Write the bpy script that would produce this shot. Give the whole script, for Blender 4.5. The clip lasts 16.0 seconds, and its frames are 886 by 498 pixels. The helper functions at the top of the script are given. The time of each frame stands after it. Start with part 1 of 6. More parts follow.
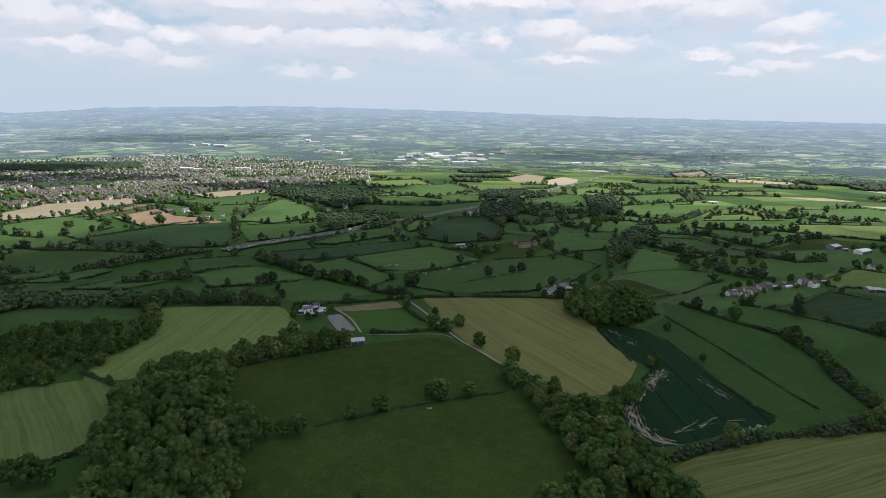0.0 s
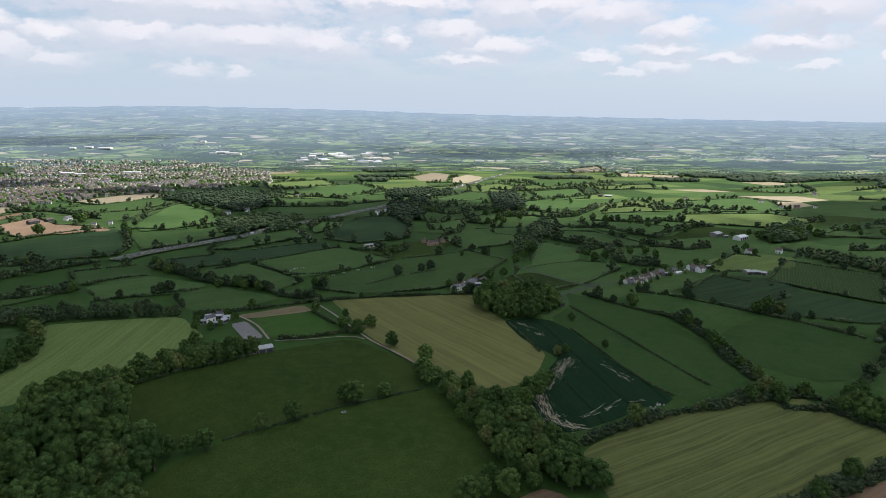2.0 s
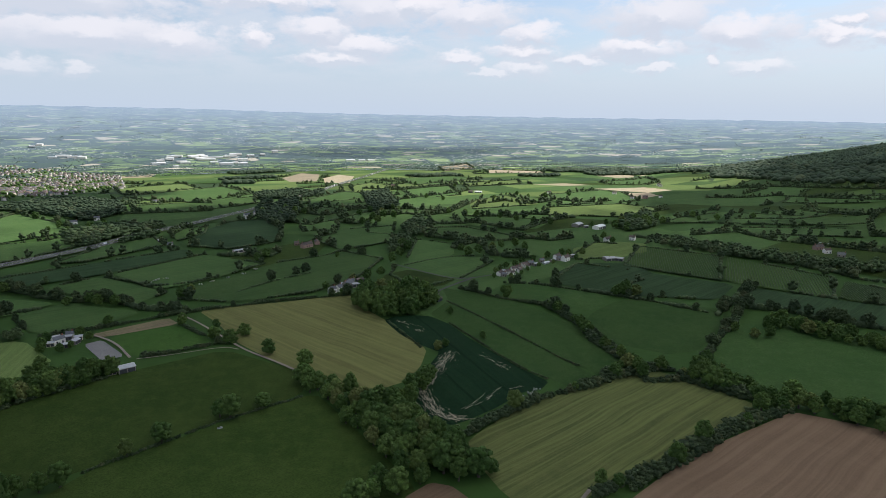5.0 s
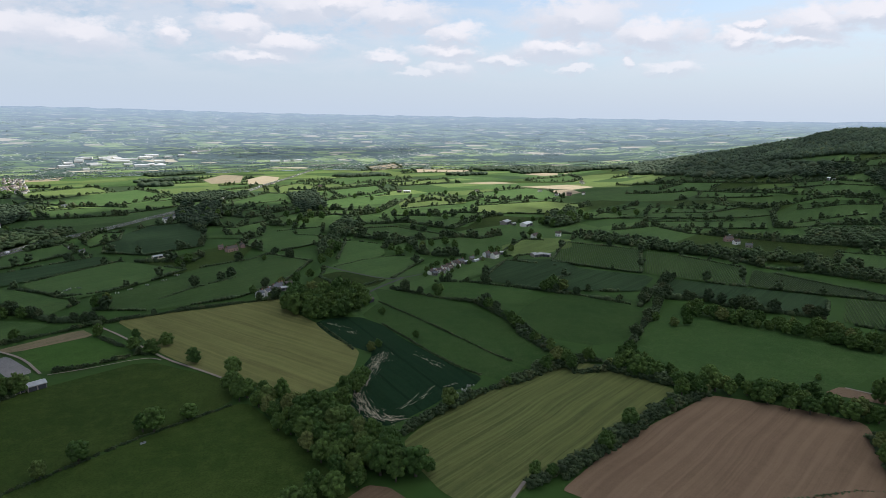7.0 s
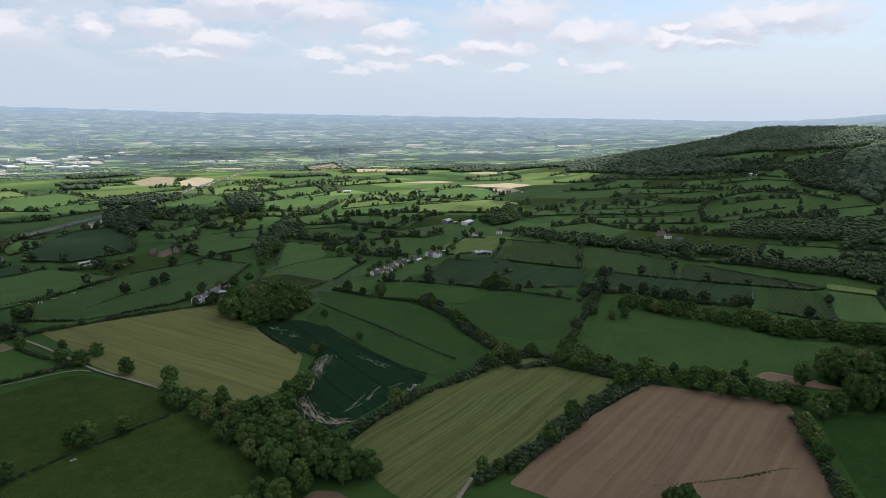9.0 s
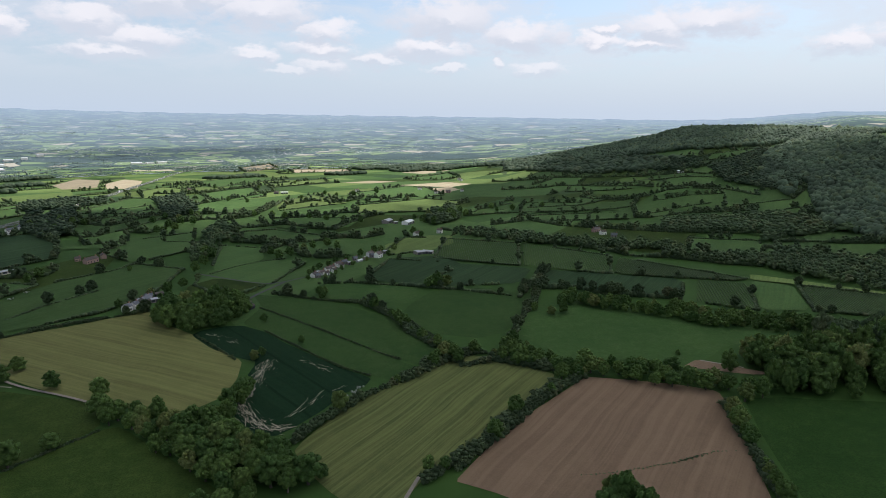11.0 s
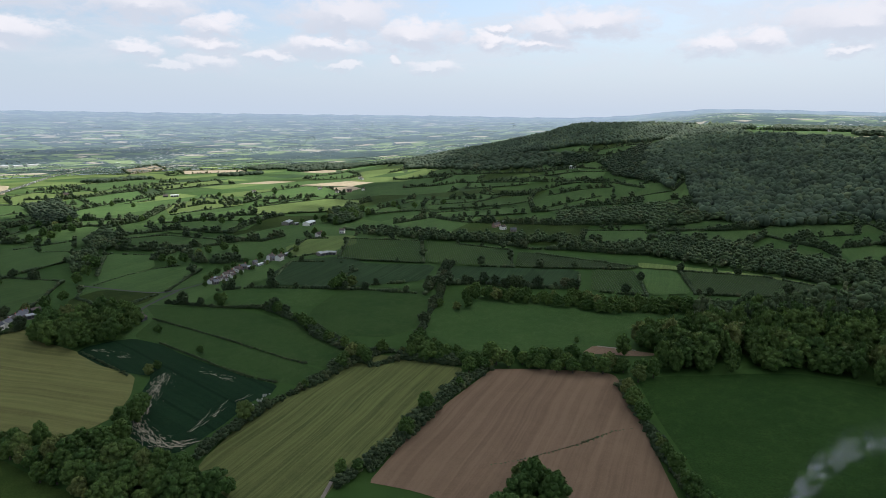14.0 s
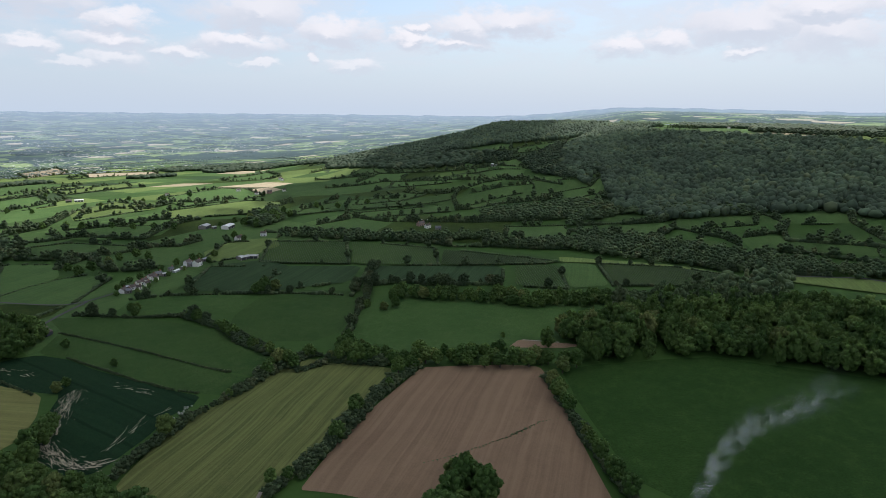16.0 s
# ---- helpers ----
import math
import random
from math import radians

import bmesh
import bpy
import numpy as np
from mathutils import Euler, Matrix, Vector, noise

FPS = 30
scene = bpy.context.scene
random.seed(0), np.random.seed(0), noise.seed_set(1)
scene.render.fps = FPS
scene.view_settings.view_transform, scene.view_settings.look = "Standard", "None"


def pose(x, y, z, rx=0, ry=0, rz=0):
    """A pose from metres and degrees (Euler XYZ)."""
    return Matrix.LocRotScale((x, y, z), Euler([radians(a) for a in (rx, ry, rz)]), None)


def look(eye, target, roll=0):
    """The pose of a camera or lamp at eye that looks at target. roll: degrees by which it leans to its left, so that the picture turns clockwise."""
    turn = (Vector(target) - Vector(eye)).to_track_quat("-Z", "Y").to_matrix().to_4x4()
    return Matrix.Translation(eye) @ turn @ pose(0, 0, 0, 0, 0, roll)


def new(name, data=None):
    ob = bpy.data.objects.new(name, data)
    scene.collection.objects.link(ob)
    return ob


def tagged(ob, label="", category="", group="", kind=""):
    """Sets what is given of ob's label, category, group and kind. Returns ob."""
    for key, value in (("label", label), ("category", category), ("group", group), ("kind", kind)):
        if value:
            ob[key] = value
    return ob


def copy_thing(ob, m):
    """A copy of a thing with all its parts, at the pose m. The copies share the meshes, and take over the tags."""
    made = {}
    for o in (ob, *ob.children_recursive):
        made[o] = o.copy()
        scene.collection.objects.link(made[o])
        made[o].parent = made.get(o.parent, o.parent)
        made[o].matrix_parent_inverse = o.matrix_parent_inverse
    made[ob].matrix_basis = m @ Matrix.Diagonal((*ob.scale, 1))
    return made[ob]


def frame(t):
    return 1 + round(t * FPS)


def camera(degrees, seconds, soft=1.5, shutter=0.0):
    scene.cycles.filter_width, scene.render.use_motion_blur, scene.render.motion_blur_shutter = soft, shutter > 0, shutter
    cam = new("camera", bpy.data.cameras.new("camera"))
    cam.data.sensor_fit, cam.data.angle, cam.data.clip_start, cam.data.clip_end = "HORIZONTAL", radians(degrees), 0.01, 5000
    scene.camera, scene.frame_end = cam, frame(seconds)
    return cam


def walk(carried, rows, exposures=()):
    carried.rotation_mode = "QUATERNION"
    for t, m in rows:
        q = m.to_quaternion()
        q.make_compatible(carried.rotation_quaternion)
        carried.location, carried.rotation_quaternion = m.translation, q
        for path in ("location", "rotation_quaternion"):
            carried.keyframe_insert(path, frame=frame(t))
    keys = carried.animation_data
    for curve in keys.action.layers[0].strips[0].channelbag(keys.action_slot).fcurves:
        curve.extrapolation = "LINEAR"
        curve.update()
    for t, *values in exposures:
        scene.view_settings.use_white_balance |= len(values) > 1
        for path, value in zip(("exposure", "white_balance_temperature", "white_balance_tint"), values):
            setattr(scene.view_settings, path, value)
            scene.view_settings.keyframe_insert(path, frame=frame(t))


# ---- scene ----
# ---- camera ----
cam = camera(71.66, 16.0, soft=0.6)
walk(cam, [(t, pose(x, y, z, a, b, c)) for t, x, y, z, a, b, c in (
    (0, 0.03, 0.02, 162.00, 77.67, -0.76, 0.17),
    (0.5, -0.11, 0.42, 161.84, 77.66, -0.73, -1.76),
    (1, -0.22, 0.80, 161.70, 77.69, -0.59, -4.14),
    (1.5, -0.34, 1.15, 161.58, 77.68, -0.53, -6.44),
    (2, -0.45, 1.47, 161.47, 77.69, -0.47, -8.66),
    (2.5, -0.56, 1.76, 161.37, 77.70, -0.43, -10.82),
    (3, -0.68, 2.01, 161.28, 77.71, -0.41, -12.93),
    (3.5, -0.80, 2.24, 161.21, 77.70, -0.39, -14.92),
    (4, -0.91, 2.44, 161.15, 77.69, -0.33, -16.94),
    (6.5, -1.53, 3.09, 161.06, 77.68, -0.31, -25.61),
    (7, -1.67, 3.16, 161.08, 77.67, -0.29, -27.28),
    (7.5, -1.80, 3.22, 161.11, 77.66, -0.30, -28.62),
    (8, -1.94, 3.25, 161.16, 77.65, -0.26, -29.91),
    (8.5, -2.08, 3.28, 161.21, 77.63, -0.26, -31.34),
    (9, -2.23, 3.29, 161.28, 77.63, -0.28, -32.84),
    (11.5, -3.03, 3.22, 161.80, 77.58, -0.25, -39.92),
    (12, -3.21, 3.19, 161.94, 77.56, -0.23, -41.39),
    (12.5, -3.39, 3.16, 162.09, 77.53, -0.17, -42.93),
    (13, -3.57, 3.13, 162.25, 77.49, -0.14, -44.55),
    (13.5, -3.77, 3.10, 162.42, 77.46, -0.07, -46.15),
    (14, -3.97, 3.07, 162.60, 77.44, -0.19, -47.73),
    (14.5, -4.18, 3.05, 162.79, 77.42, -0.19, -49.52),
    (15, -4.39, 3.03, 162.99, 77.39, -0.14, -51.33),
    (15.5, -4.61, 3.02, 163.20, 77.35, -0.11, -53.11),
    (16, -4.84, 3.01, 163.42, 77.33, -0.09, -54.91),
)], exposures=[(0.0, 0.0, 6250, 10), (16.0, 0.0, 6250, 10)])

# ---- world, sun, clouds ----
SUN_AZ, SUN_EL = 75.0, 54.0       # degrees from the first view towards the ridge side; height
SUN_DIR = Vector((math.sin(radians(SUN_AZ)) * math.cos(radians(SUN_EL)), math.cos(radians(SUN_AZ)) * math.cos(radians(SUN_EL)), math.sin(radians(SUN_EL))))
sun = new("sun", bpy.data.lights.new("sun", "SUN"))
sun.data.energy, sun.data.angle, sun.data.color = 5.0, radians(0.53), (1.0, 0.95, 0.87)
sun.matrix_world = look(SUN_DIR * 2000, (0, 0, 0))


class Nodes:
    """A node tree written as formulas."""

    def __init__(self, tree):
        self.tree = tree
        tree.nodes.clear()

    def put(self, kind, inputs=(), **props):
        n = self.tree.nodes.new(kind)
        if "operation" in props:
            n.operation = props["operation"]
        if "clamped" in props:
            n.use_clamp = props["clamped"]
        if "data_type" in props:
            n.data_type, n.blend_type = props["data_type"], props["blend_type"]
        if "interpolation_type" in props:
            n.interpolation_type = props["interpolation_type"]
        if "feature" in props:
            n.feature = props["feature"]
        if "attribute_name" in props:
            n.attribute_name = props["attribute_name"]
        if "uv_map" in props:
            n.uv_map = props["uv_map"]
        for key, value in dict(inputs).items():
            self.set(n.inputs[key], value)
        return n

    def set(self, socket, value):
        if isinstance(value, bpy.types.NodeSocket):
            self.tree.links.new(value, socket)
        else:
            socket.default_value = value

    def math(self, op, a, b=0.0, clamp=False):
        return self.put("ShaderNodeMath", {0: a, 1: b}, operation=op, clamped=clamp).outputs[0]

    def vmath(self, op, a, b=(0, 0, 0)):
        return self.put("ShaderNodeVectorMath", {0: a, 1: b}, operation=op).outputs[0]

    def noise(self, vector, scale, detail=3.0, rough=0.55, distort=0.0):
        return self.put("ShaderNodeTexNoise", {"Vector": vector, "Scale": scale, "Detail": detail, "Roughness": rough, "Distortion": distort}).outputs["Fac"]

    def ramp(self, value, lo, hi, a=0.0, b=1.0):
        return self.put("ShaderNodeMapRange", {"Value": value, "From Min": lo, "From Max": hi, "To Min": a, "To Max": b}, interpolation_type="SMOOTHSTEP").outputs[0]

    def mix(self, f, a, b, blend="MIX"):
        n = self.put("ShaderNodeMix", {"Factor": f}, data_type="RGBA", blend_type=blend)
        self.set(n.inputs[6], a if isinstance(a, bpy.types.NodeSocket) else (*a, 1))
        self.set(n.inputs[7], b if isinstance(b, bpy.types.NodeSocket) else (*b, 1))
        return n.outputs[2]

    def bump(self, height, strength, distance):
        return self.put("ShaderNodeBump", {"Height": height, "Strength": strength, "Distance": distance}).outputs[0]


# cumulus along the horizon: degrees round from the first view, degrees up, half width, half height
CLOUDS_NORTH = [(-32.5, 6.7, 4.1, 1.1), (-27.3, 6.5, 1.8, 0.7), (-30.9, 4.8, 3.5, 0.6), (-25.9, 4.4, 1.9, 0.9), (-23.0, 3.9, 2.2, 0.6), (-13.4, 3.4, 1.7, 0.5), (-9.2, 3.4, 1.0, 0.3), (-22.8, 5.8, 2.0, 0.6), (-16.6, 6.1, 3.8, 0.9), (-8.4, 6.1, 7.5, 1.0), (-2.5, 5.8, 3.5, 0.9), (-10.8, 8.7, 8.3, 1.0), (-17.8, 8.7, 5.6, 0.9), (4.2, 6.3, 1.2, 0.6)]
CLOUDS_MIDDLE = [(9.5, 7.0, 2.7, 0.8), (13.4, 5.8, 3.3, 0.7), (11.1, 4.8, 2.9, 0.4), (14.6, 8.8, 3.2, 1.1), (22.6, 8.4, 3.7, 0.9), (17.8, 9.2, 2.7, 0.6), (22.1, 4.9, 1.5, 0.4), (24.8, 3.8, 1.6, 0.3), (27.4, 4.0, 1.8, 0.5), (28.0, 6.9, 2.1, 0.7), (27.8, 5.5, 2.3, 0.5), (32.8, 4.5, 1.6, 0.3), (4.5, 9.4, 5.9, 0.5)]
CLOUDS_EAST = [(39.1, 8.1, 3.5, 1.1), (45.1, 6.6, 3.2, 0.8), (37.2, 5.6, 3.0, 0.6), (32.7, 4.6, 2.0, 0.4), (38.8, 4.0, 1.5, 0.3), (43.7, 4.5, 0.5, 0.3), (46.9, 3.9, 1.8, 0.4), (52.3, 6.1, 1.9, 0.5), (53.1, 7.1, 0.8, 0.3), (57.0, 7.0, 2.3, 0.8), (60.7, 7.5, 3.5, 0.8), (55.9, 5.8, 2.4, 0.4), (70.4, 5.3, 1.9, 0.6), (74.1, 5.7, 2.0, 0.7), (79.7, 4.7, 1.6, 0.3), (80.4, 6.7, 5.1, 1.1), (86.2, 5.7, 3.5, 1.2), (84.9, 7.6, 4.3, 0.8)]


def make_world():
    world = bpy.data.worlds.new("sky")
    scene.world = world
    world.use_nodes = True
    n = Nodes(world.node_tree)
    way = n.put("ShaderNodeTexCoord").outputs["Generated"]
    sky = n.put("ShaderNodeTexSky")
    sky.sky_type, sky.sun_disc = "NISHITA", False
    sky.sun_elevation, sky.sun_rotation = radians(SUN_EL), radians(SUN_AZ)
    sky.dust_density, sky.air_density, sky.ozone_density, sky.altitude = 1.5, 1.0, 1.2, 200
    up = n.put("ShaderNodeSeparateXYZ", {0: way}).outputs[2]
    flat = n.put("ShaderNodeSeparateXYZ", {0: way})
    az = n.math("MULTIPLY", n.math("ARCTAN2", flat.outputs[0], flat.outputs[1]), 57.2958)
    el = n.math("MULTIPLY", n.math("ARCSINE", up), 57.2958)
    lump = n.put("ShaderNodeTexNoise", {"Vector": n.vmath("MULTIPLY", way, (26, 26, 52)), "Scale": 1.0, "Detail": 4.0, "Roughness": 0.55}).outputs["Color"]
    here = n.put("ShaderNodeCombineXYZ", {0: az, 1: el}).outputs[0]
    here = n.vmath("ADD", here, n.vmath("MULTIPLY", n.vmath("SUBTRACT", lump, (0.5, 0.5, 0.5)), (3.4, 2.0, 0)))

    def bank(at):
        """How far a direction lies from the nearest cloud's heart, in cloud radii."""
        near = None
        for a, e, w, h in CLOUDS_NORTH + CLOUDS_MIDDLE + CLOUDS_EAST:
            d = n.put("ShaderNodeVectorMath", {0: n.vmath("MULTIPLY", n.vmath("SUBTRACT", at, (a, e, 0)), (0.78 / w, 0.60 / h, 0))}, operation="LENGTH").outputs["Value"]
            near = d if near is None else n.math("MINIMUM", near, d)
        return near
    billow = n.noise(n.vmath("MULTIPLY", way, (34, 34, 62)), 1.0, 7.0, 0.58, 0.2)
    rough = n.math("MULTIPLY", n.math("SUBTRACT", billow, 0.5), 2.1)
    near = n.math("ADD", bank(here), rough)
    over = n.math("ADD", bank(n.vmath("ADD", here, (0.1, 0.42, 0))), rough)
    mask = n.ramp(near, 1.42, 0.50)
    rim = n.ramp(n.math("SUBTRACT", over, near), -0.25, 0.5)
    # the rest of the sky goes on with the same broken cumulus
    at = n.vmath("ADD", n.vmath("MULTIPLY", way, (4.8, 4.8, 10.6)), (4.7, 3.3, 6.1))
    thick = n.noise(at, 1.0, 7.0, 0.55, 0.15)
    beyond = n.math("MAXIMUM", n.ramp(n.math("ABSOLUTE", n.math("SUBTRACT", az, 28.0)), 62, 72), n.ramp(el, 10.0, 12.5))
    wide = n.math("MULTIPLY", n.math("MULTIPLY", n.ramp(thick, 0.475, 0.54), n.ramp(up, 0.05, 0.09)), beyond)
    veil = n.math("MULTIPLY", n.ramp(n.noise(n.vmath("MULTIPLY", way, (9, 9, 30)), 1.0, 5.0, 0.6, 0.4), 0.36, 0.66), n.ramp(up, 0.03, 0.10))
    colour = n.mix(1.0, sky.outputs[0], (0.13, 0.13, 0.13), "MULTIPLY")
    colour = n.mix(n.math("MULTIPLY", n.ramp(up, 0.24, -0.02), 0.93), colour, (0.60, 0.69, 0.82))
    colour = n.mix(n.math("MULTIPLY", veil, 0.6), colour, (0.74, 0.76, 0.82))
    colour = n.mix(n.math("MULTIPLY", wide, 0.85), colour, (0.40, 0.42, 0.47))
    haze = n.ramp(el, 2.2, 6.5, 0.38, 0.95)
    colour = n.mix(n.math("MULTIPLY", mask, haze), colour, n.mix(rim, (0.67, 0.70, 0.78), (0.95, 0.91, 0.935)))
    back = n.put("ShaderNodeBackground", {"Color": colour, "Strength": 1.0})
    n.tree.links.new(back.outputs[0], n.put("ShaderNodeOutputWorld").inputs[0])


make_world()


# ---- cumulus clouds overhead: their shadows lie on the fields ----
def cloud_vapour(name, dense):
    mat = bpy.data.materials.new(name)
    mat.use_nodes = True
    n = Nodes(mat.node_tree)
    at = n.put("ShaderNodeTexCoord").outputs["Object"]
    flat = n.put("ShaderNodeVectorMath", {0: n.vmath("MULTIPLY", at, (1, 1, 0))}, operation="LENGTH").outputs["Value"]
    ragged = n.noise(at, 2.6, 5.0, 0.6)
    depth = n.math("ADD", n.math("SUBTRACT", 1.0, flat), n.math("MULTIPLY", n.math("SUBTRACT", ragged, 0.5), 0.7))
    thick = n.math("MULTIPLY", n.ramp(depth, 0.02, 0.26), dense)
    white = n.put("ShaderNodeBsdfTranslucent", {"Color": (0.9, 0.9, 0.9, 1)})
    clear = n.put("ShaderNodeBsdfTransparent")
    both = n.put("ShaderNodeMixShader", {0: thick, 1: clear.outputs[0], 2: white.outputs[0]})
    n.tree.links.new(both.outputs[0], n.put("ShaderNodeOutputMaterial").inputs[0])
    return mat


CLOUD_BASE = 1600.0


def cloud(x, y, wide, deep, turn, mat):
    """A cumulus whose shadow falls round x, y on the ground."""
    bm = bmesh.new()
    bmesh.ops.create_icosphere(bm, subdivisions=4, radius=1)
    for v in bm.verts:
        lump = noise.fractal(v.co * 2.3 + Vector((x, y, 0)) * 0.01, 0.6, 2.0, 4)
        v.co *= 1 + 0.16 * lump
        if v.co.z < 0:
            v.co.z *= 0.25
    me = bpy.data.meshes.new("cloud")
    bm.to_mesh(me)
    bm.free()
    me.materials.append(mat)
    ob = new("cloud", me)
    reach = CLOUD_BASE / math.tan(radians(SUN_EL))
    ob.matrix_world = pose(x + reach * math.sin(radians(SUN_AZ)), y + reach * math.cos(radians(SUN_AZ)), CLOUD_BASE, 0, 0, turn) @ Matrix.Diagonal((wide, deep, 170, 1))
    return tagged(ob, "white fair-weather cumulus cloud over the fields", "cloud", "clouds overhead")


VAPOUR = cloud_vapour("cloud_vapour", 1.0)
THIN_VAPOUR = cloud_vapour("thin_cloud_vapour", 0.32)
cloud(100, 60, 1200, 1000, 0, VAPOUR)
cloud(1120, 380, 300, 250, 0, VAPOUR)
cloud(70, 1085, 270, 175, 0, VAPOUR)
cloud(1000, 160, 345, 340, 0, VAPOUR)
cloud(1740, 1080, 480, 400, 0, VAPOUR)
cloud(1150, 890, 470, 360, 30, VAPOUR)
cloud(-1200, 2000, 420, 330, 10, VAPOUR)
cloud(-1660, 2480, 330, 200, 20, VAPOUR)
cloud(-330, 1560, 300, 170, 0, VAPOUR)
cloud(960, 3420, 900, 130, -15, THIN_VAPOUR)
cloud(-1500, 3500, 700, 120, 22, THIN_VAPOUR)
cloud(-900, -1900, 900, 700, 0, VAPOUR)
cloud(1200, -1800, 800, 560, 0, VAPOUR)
# ---- terrain ----
SPAN = 1.35            # metres to one unit of the plan below


def smooth(s):
    s = np.clip(s, 0.0, 1.0)
    return s * s * (3 - 2 * s)


def ridge_line(az):
    """How far off the crest of the ridge lies, in plan units."""
    return np.interp(az, (38, 48, 60, 70, 80, 90, 120), (1650, 1600, 1500, 1300, 1120, 1020, 1000))


def terrain(x, y):
    """Height of the ground: a plain that dips away, a wooded ridge on the east side, far ground that climbs to the horizon."""
    x, y = np.asarray(x, float) / SPAN, np.asarray(y, float) / SPAN
    r = np.hypot(x, y)
    az = np.degrees(np.arctan2(x, y))
    top = np.interp(az, (38, 44, 48, 53, 57, 60, 66, 72, 80, 95, 120, 150), (0, 10, 34, 54, 72, 93, 96, 93, 88, 84, 60, 0))
    foot = np.interp(az, (38, 48, 60, 75, 90, 120), (1250, 1000, 640, 520, 480, 480))
    crest = ridge_line(az)
    drop = np.interp(az, (55, 62, 72, 100), (1.0, 0.85, 0.12, 0.08))
    climb = (r - foot) / (crest - foot)
    ridge = top * (smooth(climb) * 0.6 + 0.4 * np.clip(climb, 0, 1) ** 1.3) * (1 - drop * smooth((r - crest) / 700))
    swell = 1.5 * np.sin(x / 170 + 1) * np.sin(y / 230 + 0.5) * smooth((r - 450) / 300) + 5 * np.sin(x / 420 + 2) * np.sin(y / 380) * smooth((r - 1000) / 700)
    dip = -60 * smooth((r - 650) / 1600) * np.interp(az, (-180, -120, -90, 38, 58, 180), (0, 0, 1, 1, 0, 0))
    far = np.clip((r - 2450) / 1140, 0, 1)
    rise = np.interp(az, (-60, -36, -32, -28, -24, -18, -14, -9, -4, 1, 6, 11, 16, 20, 33, 46, 56, 60, 64, 68, 71, 75, 82, 88, 95, 120),
                     (-0.3, -0.33, -0.14, 0.24, 0.33, 0.5, 0.56, 0.5, 0.44, 0.35, 0.2, 0.08, 0.0, -0.05, -0.2, -0.3, -0.42, -0.42, -0.24, 0.16, 0.36, 0.31, 0.13, -0.04, -0.1, -0.3))
    rise = rise + 0.025 * np.sin(az * 1.9) + 0.02 * np.sin(az * 5.7 + 1) + 0.012 * np.sin(az * 13)
    rim = 120 + 3590 * np.tan(np.radians(rise))
    z = (ridge + swell + dip) * (1 - smooth((r - 2450) / 1140)) + rim * far ** 0.8
    return z * SPAN



# ---- materials ----
def material(name):
    mat = bpy.data.materials.new(name)
    mat.use_nodes = True
    n = Nodes(mat.node_tree)
    out = n.put("ShaderNodeOutputMaterial")
    return mat, n, out


def surface(n, out, colour, rough=0.8, bump=None, metal=0.0, specular=0.3):
    p = n.put("ShaderNodeBsdfPrincipled", {"Base Color": colour if isinstance(colour, bpy.types.NodeSocket) else (*colour, 1), "Roughness": rough, "Metallic": metal,
                                           "Specular IOR Level": specular})
    if bump is not None:
        n.set(p.inputs["Normal"], bump)
    n.tree.links.new(p.outputs[0], out.inputs[0])
    return p


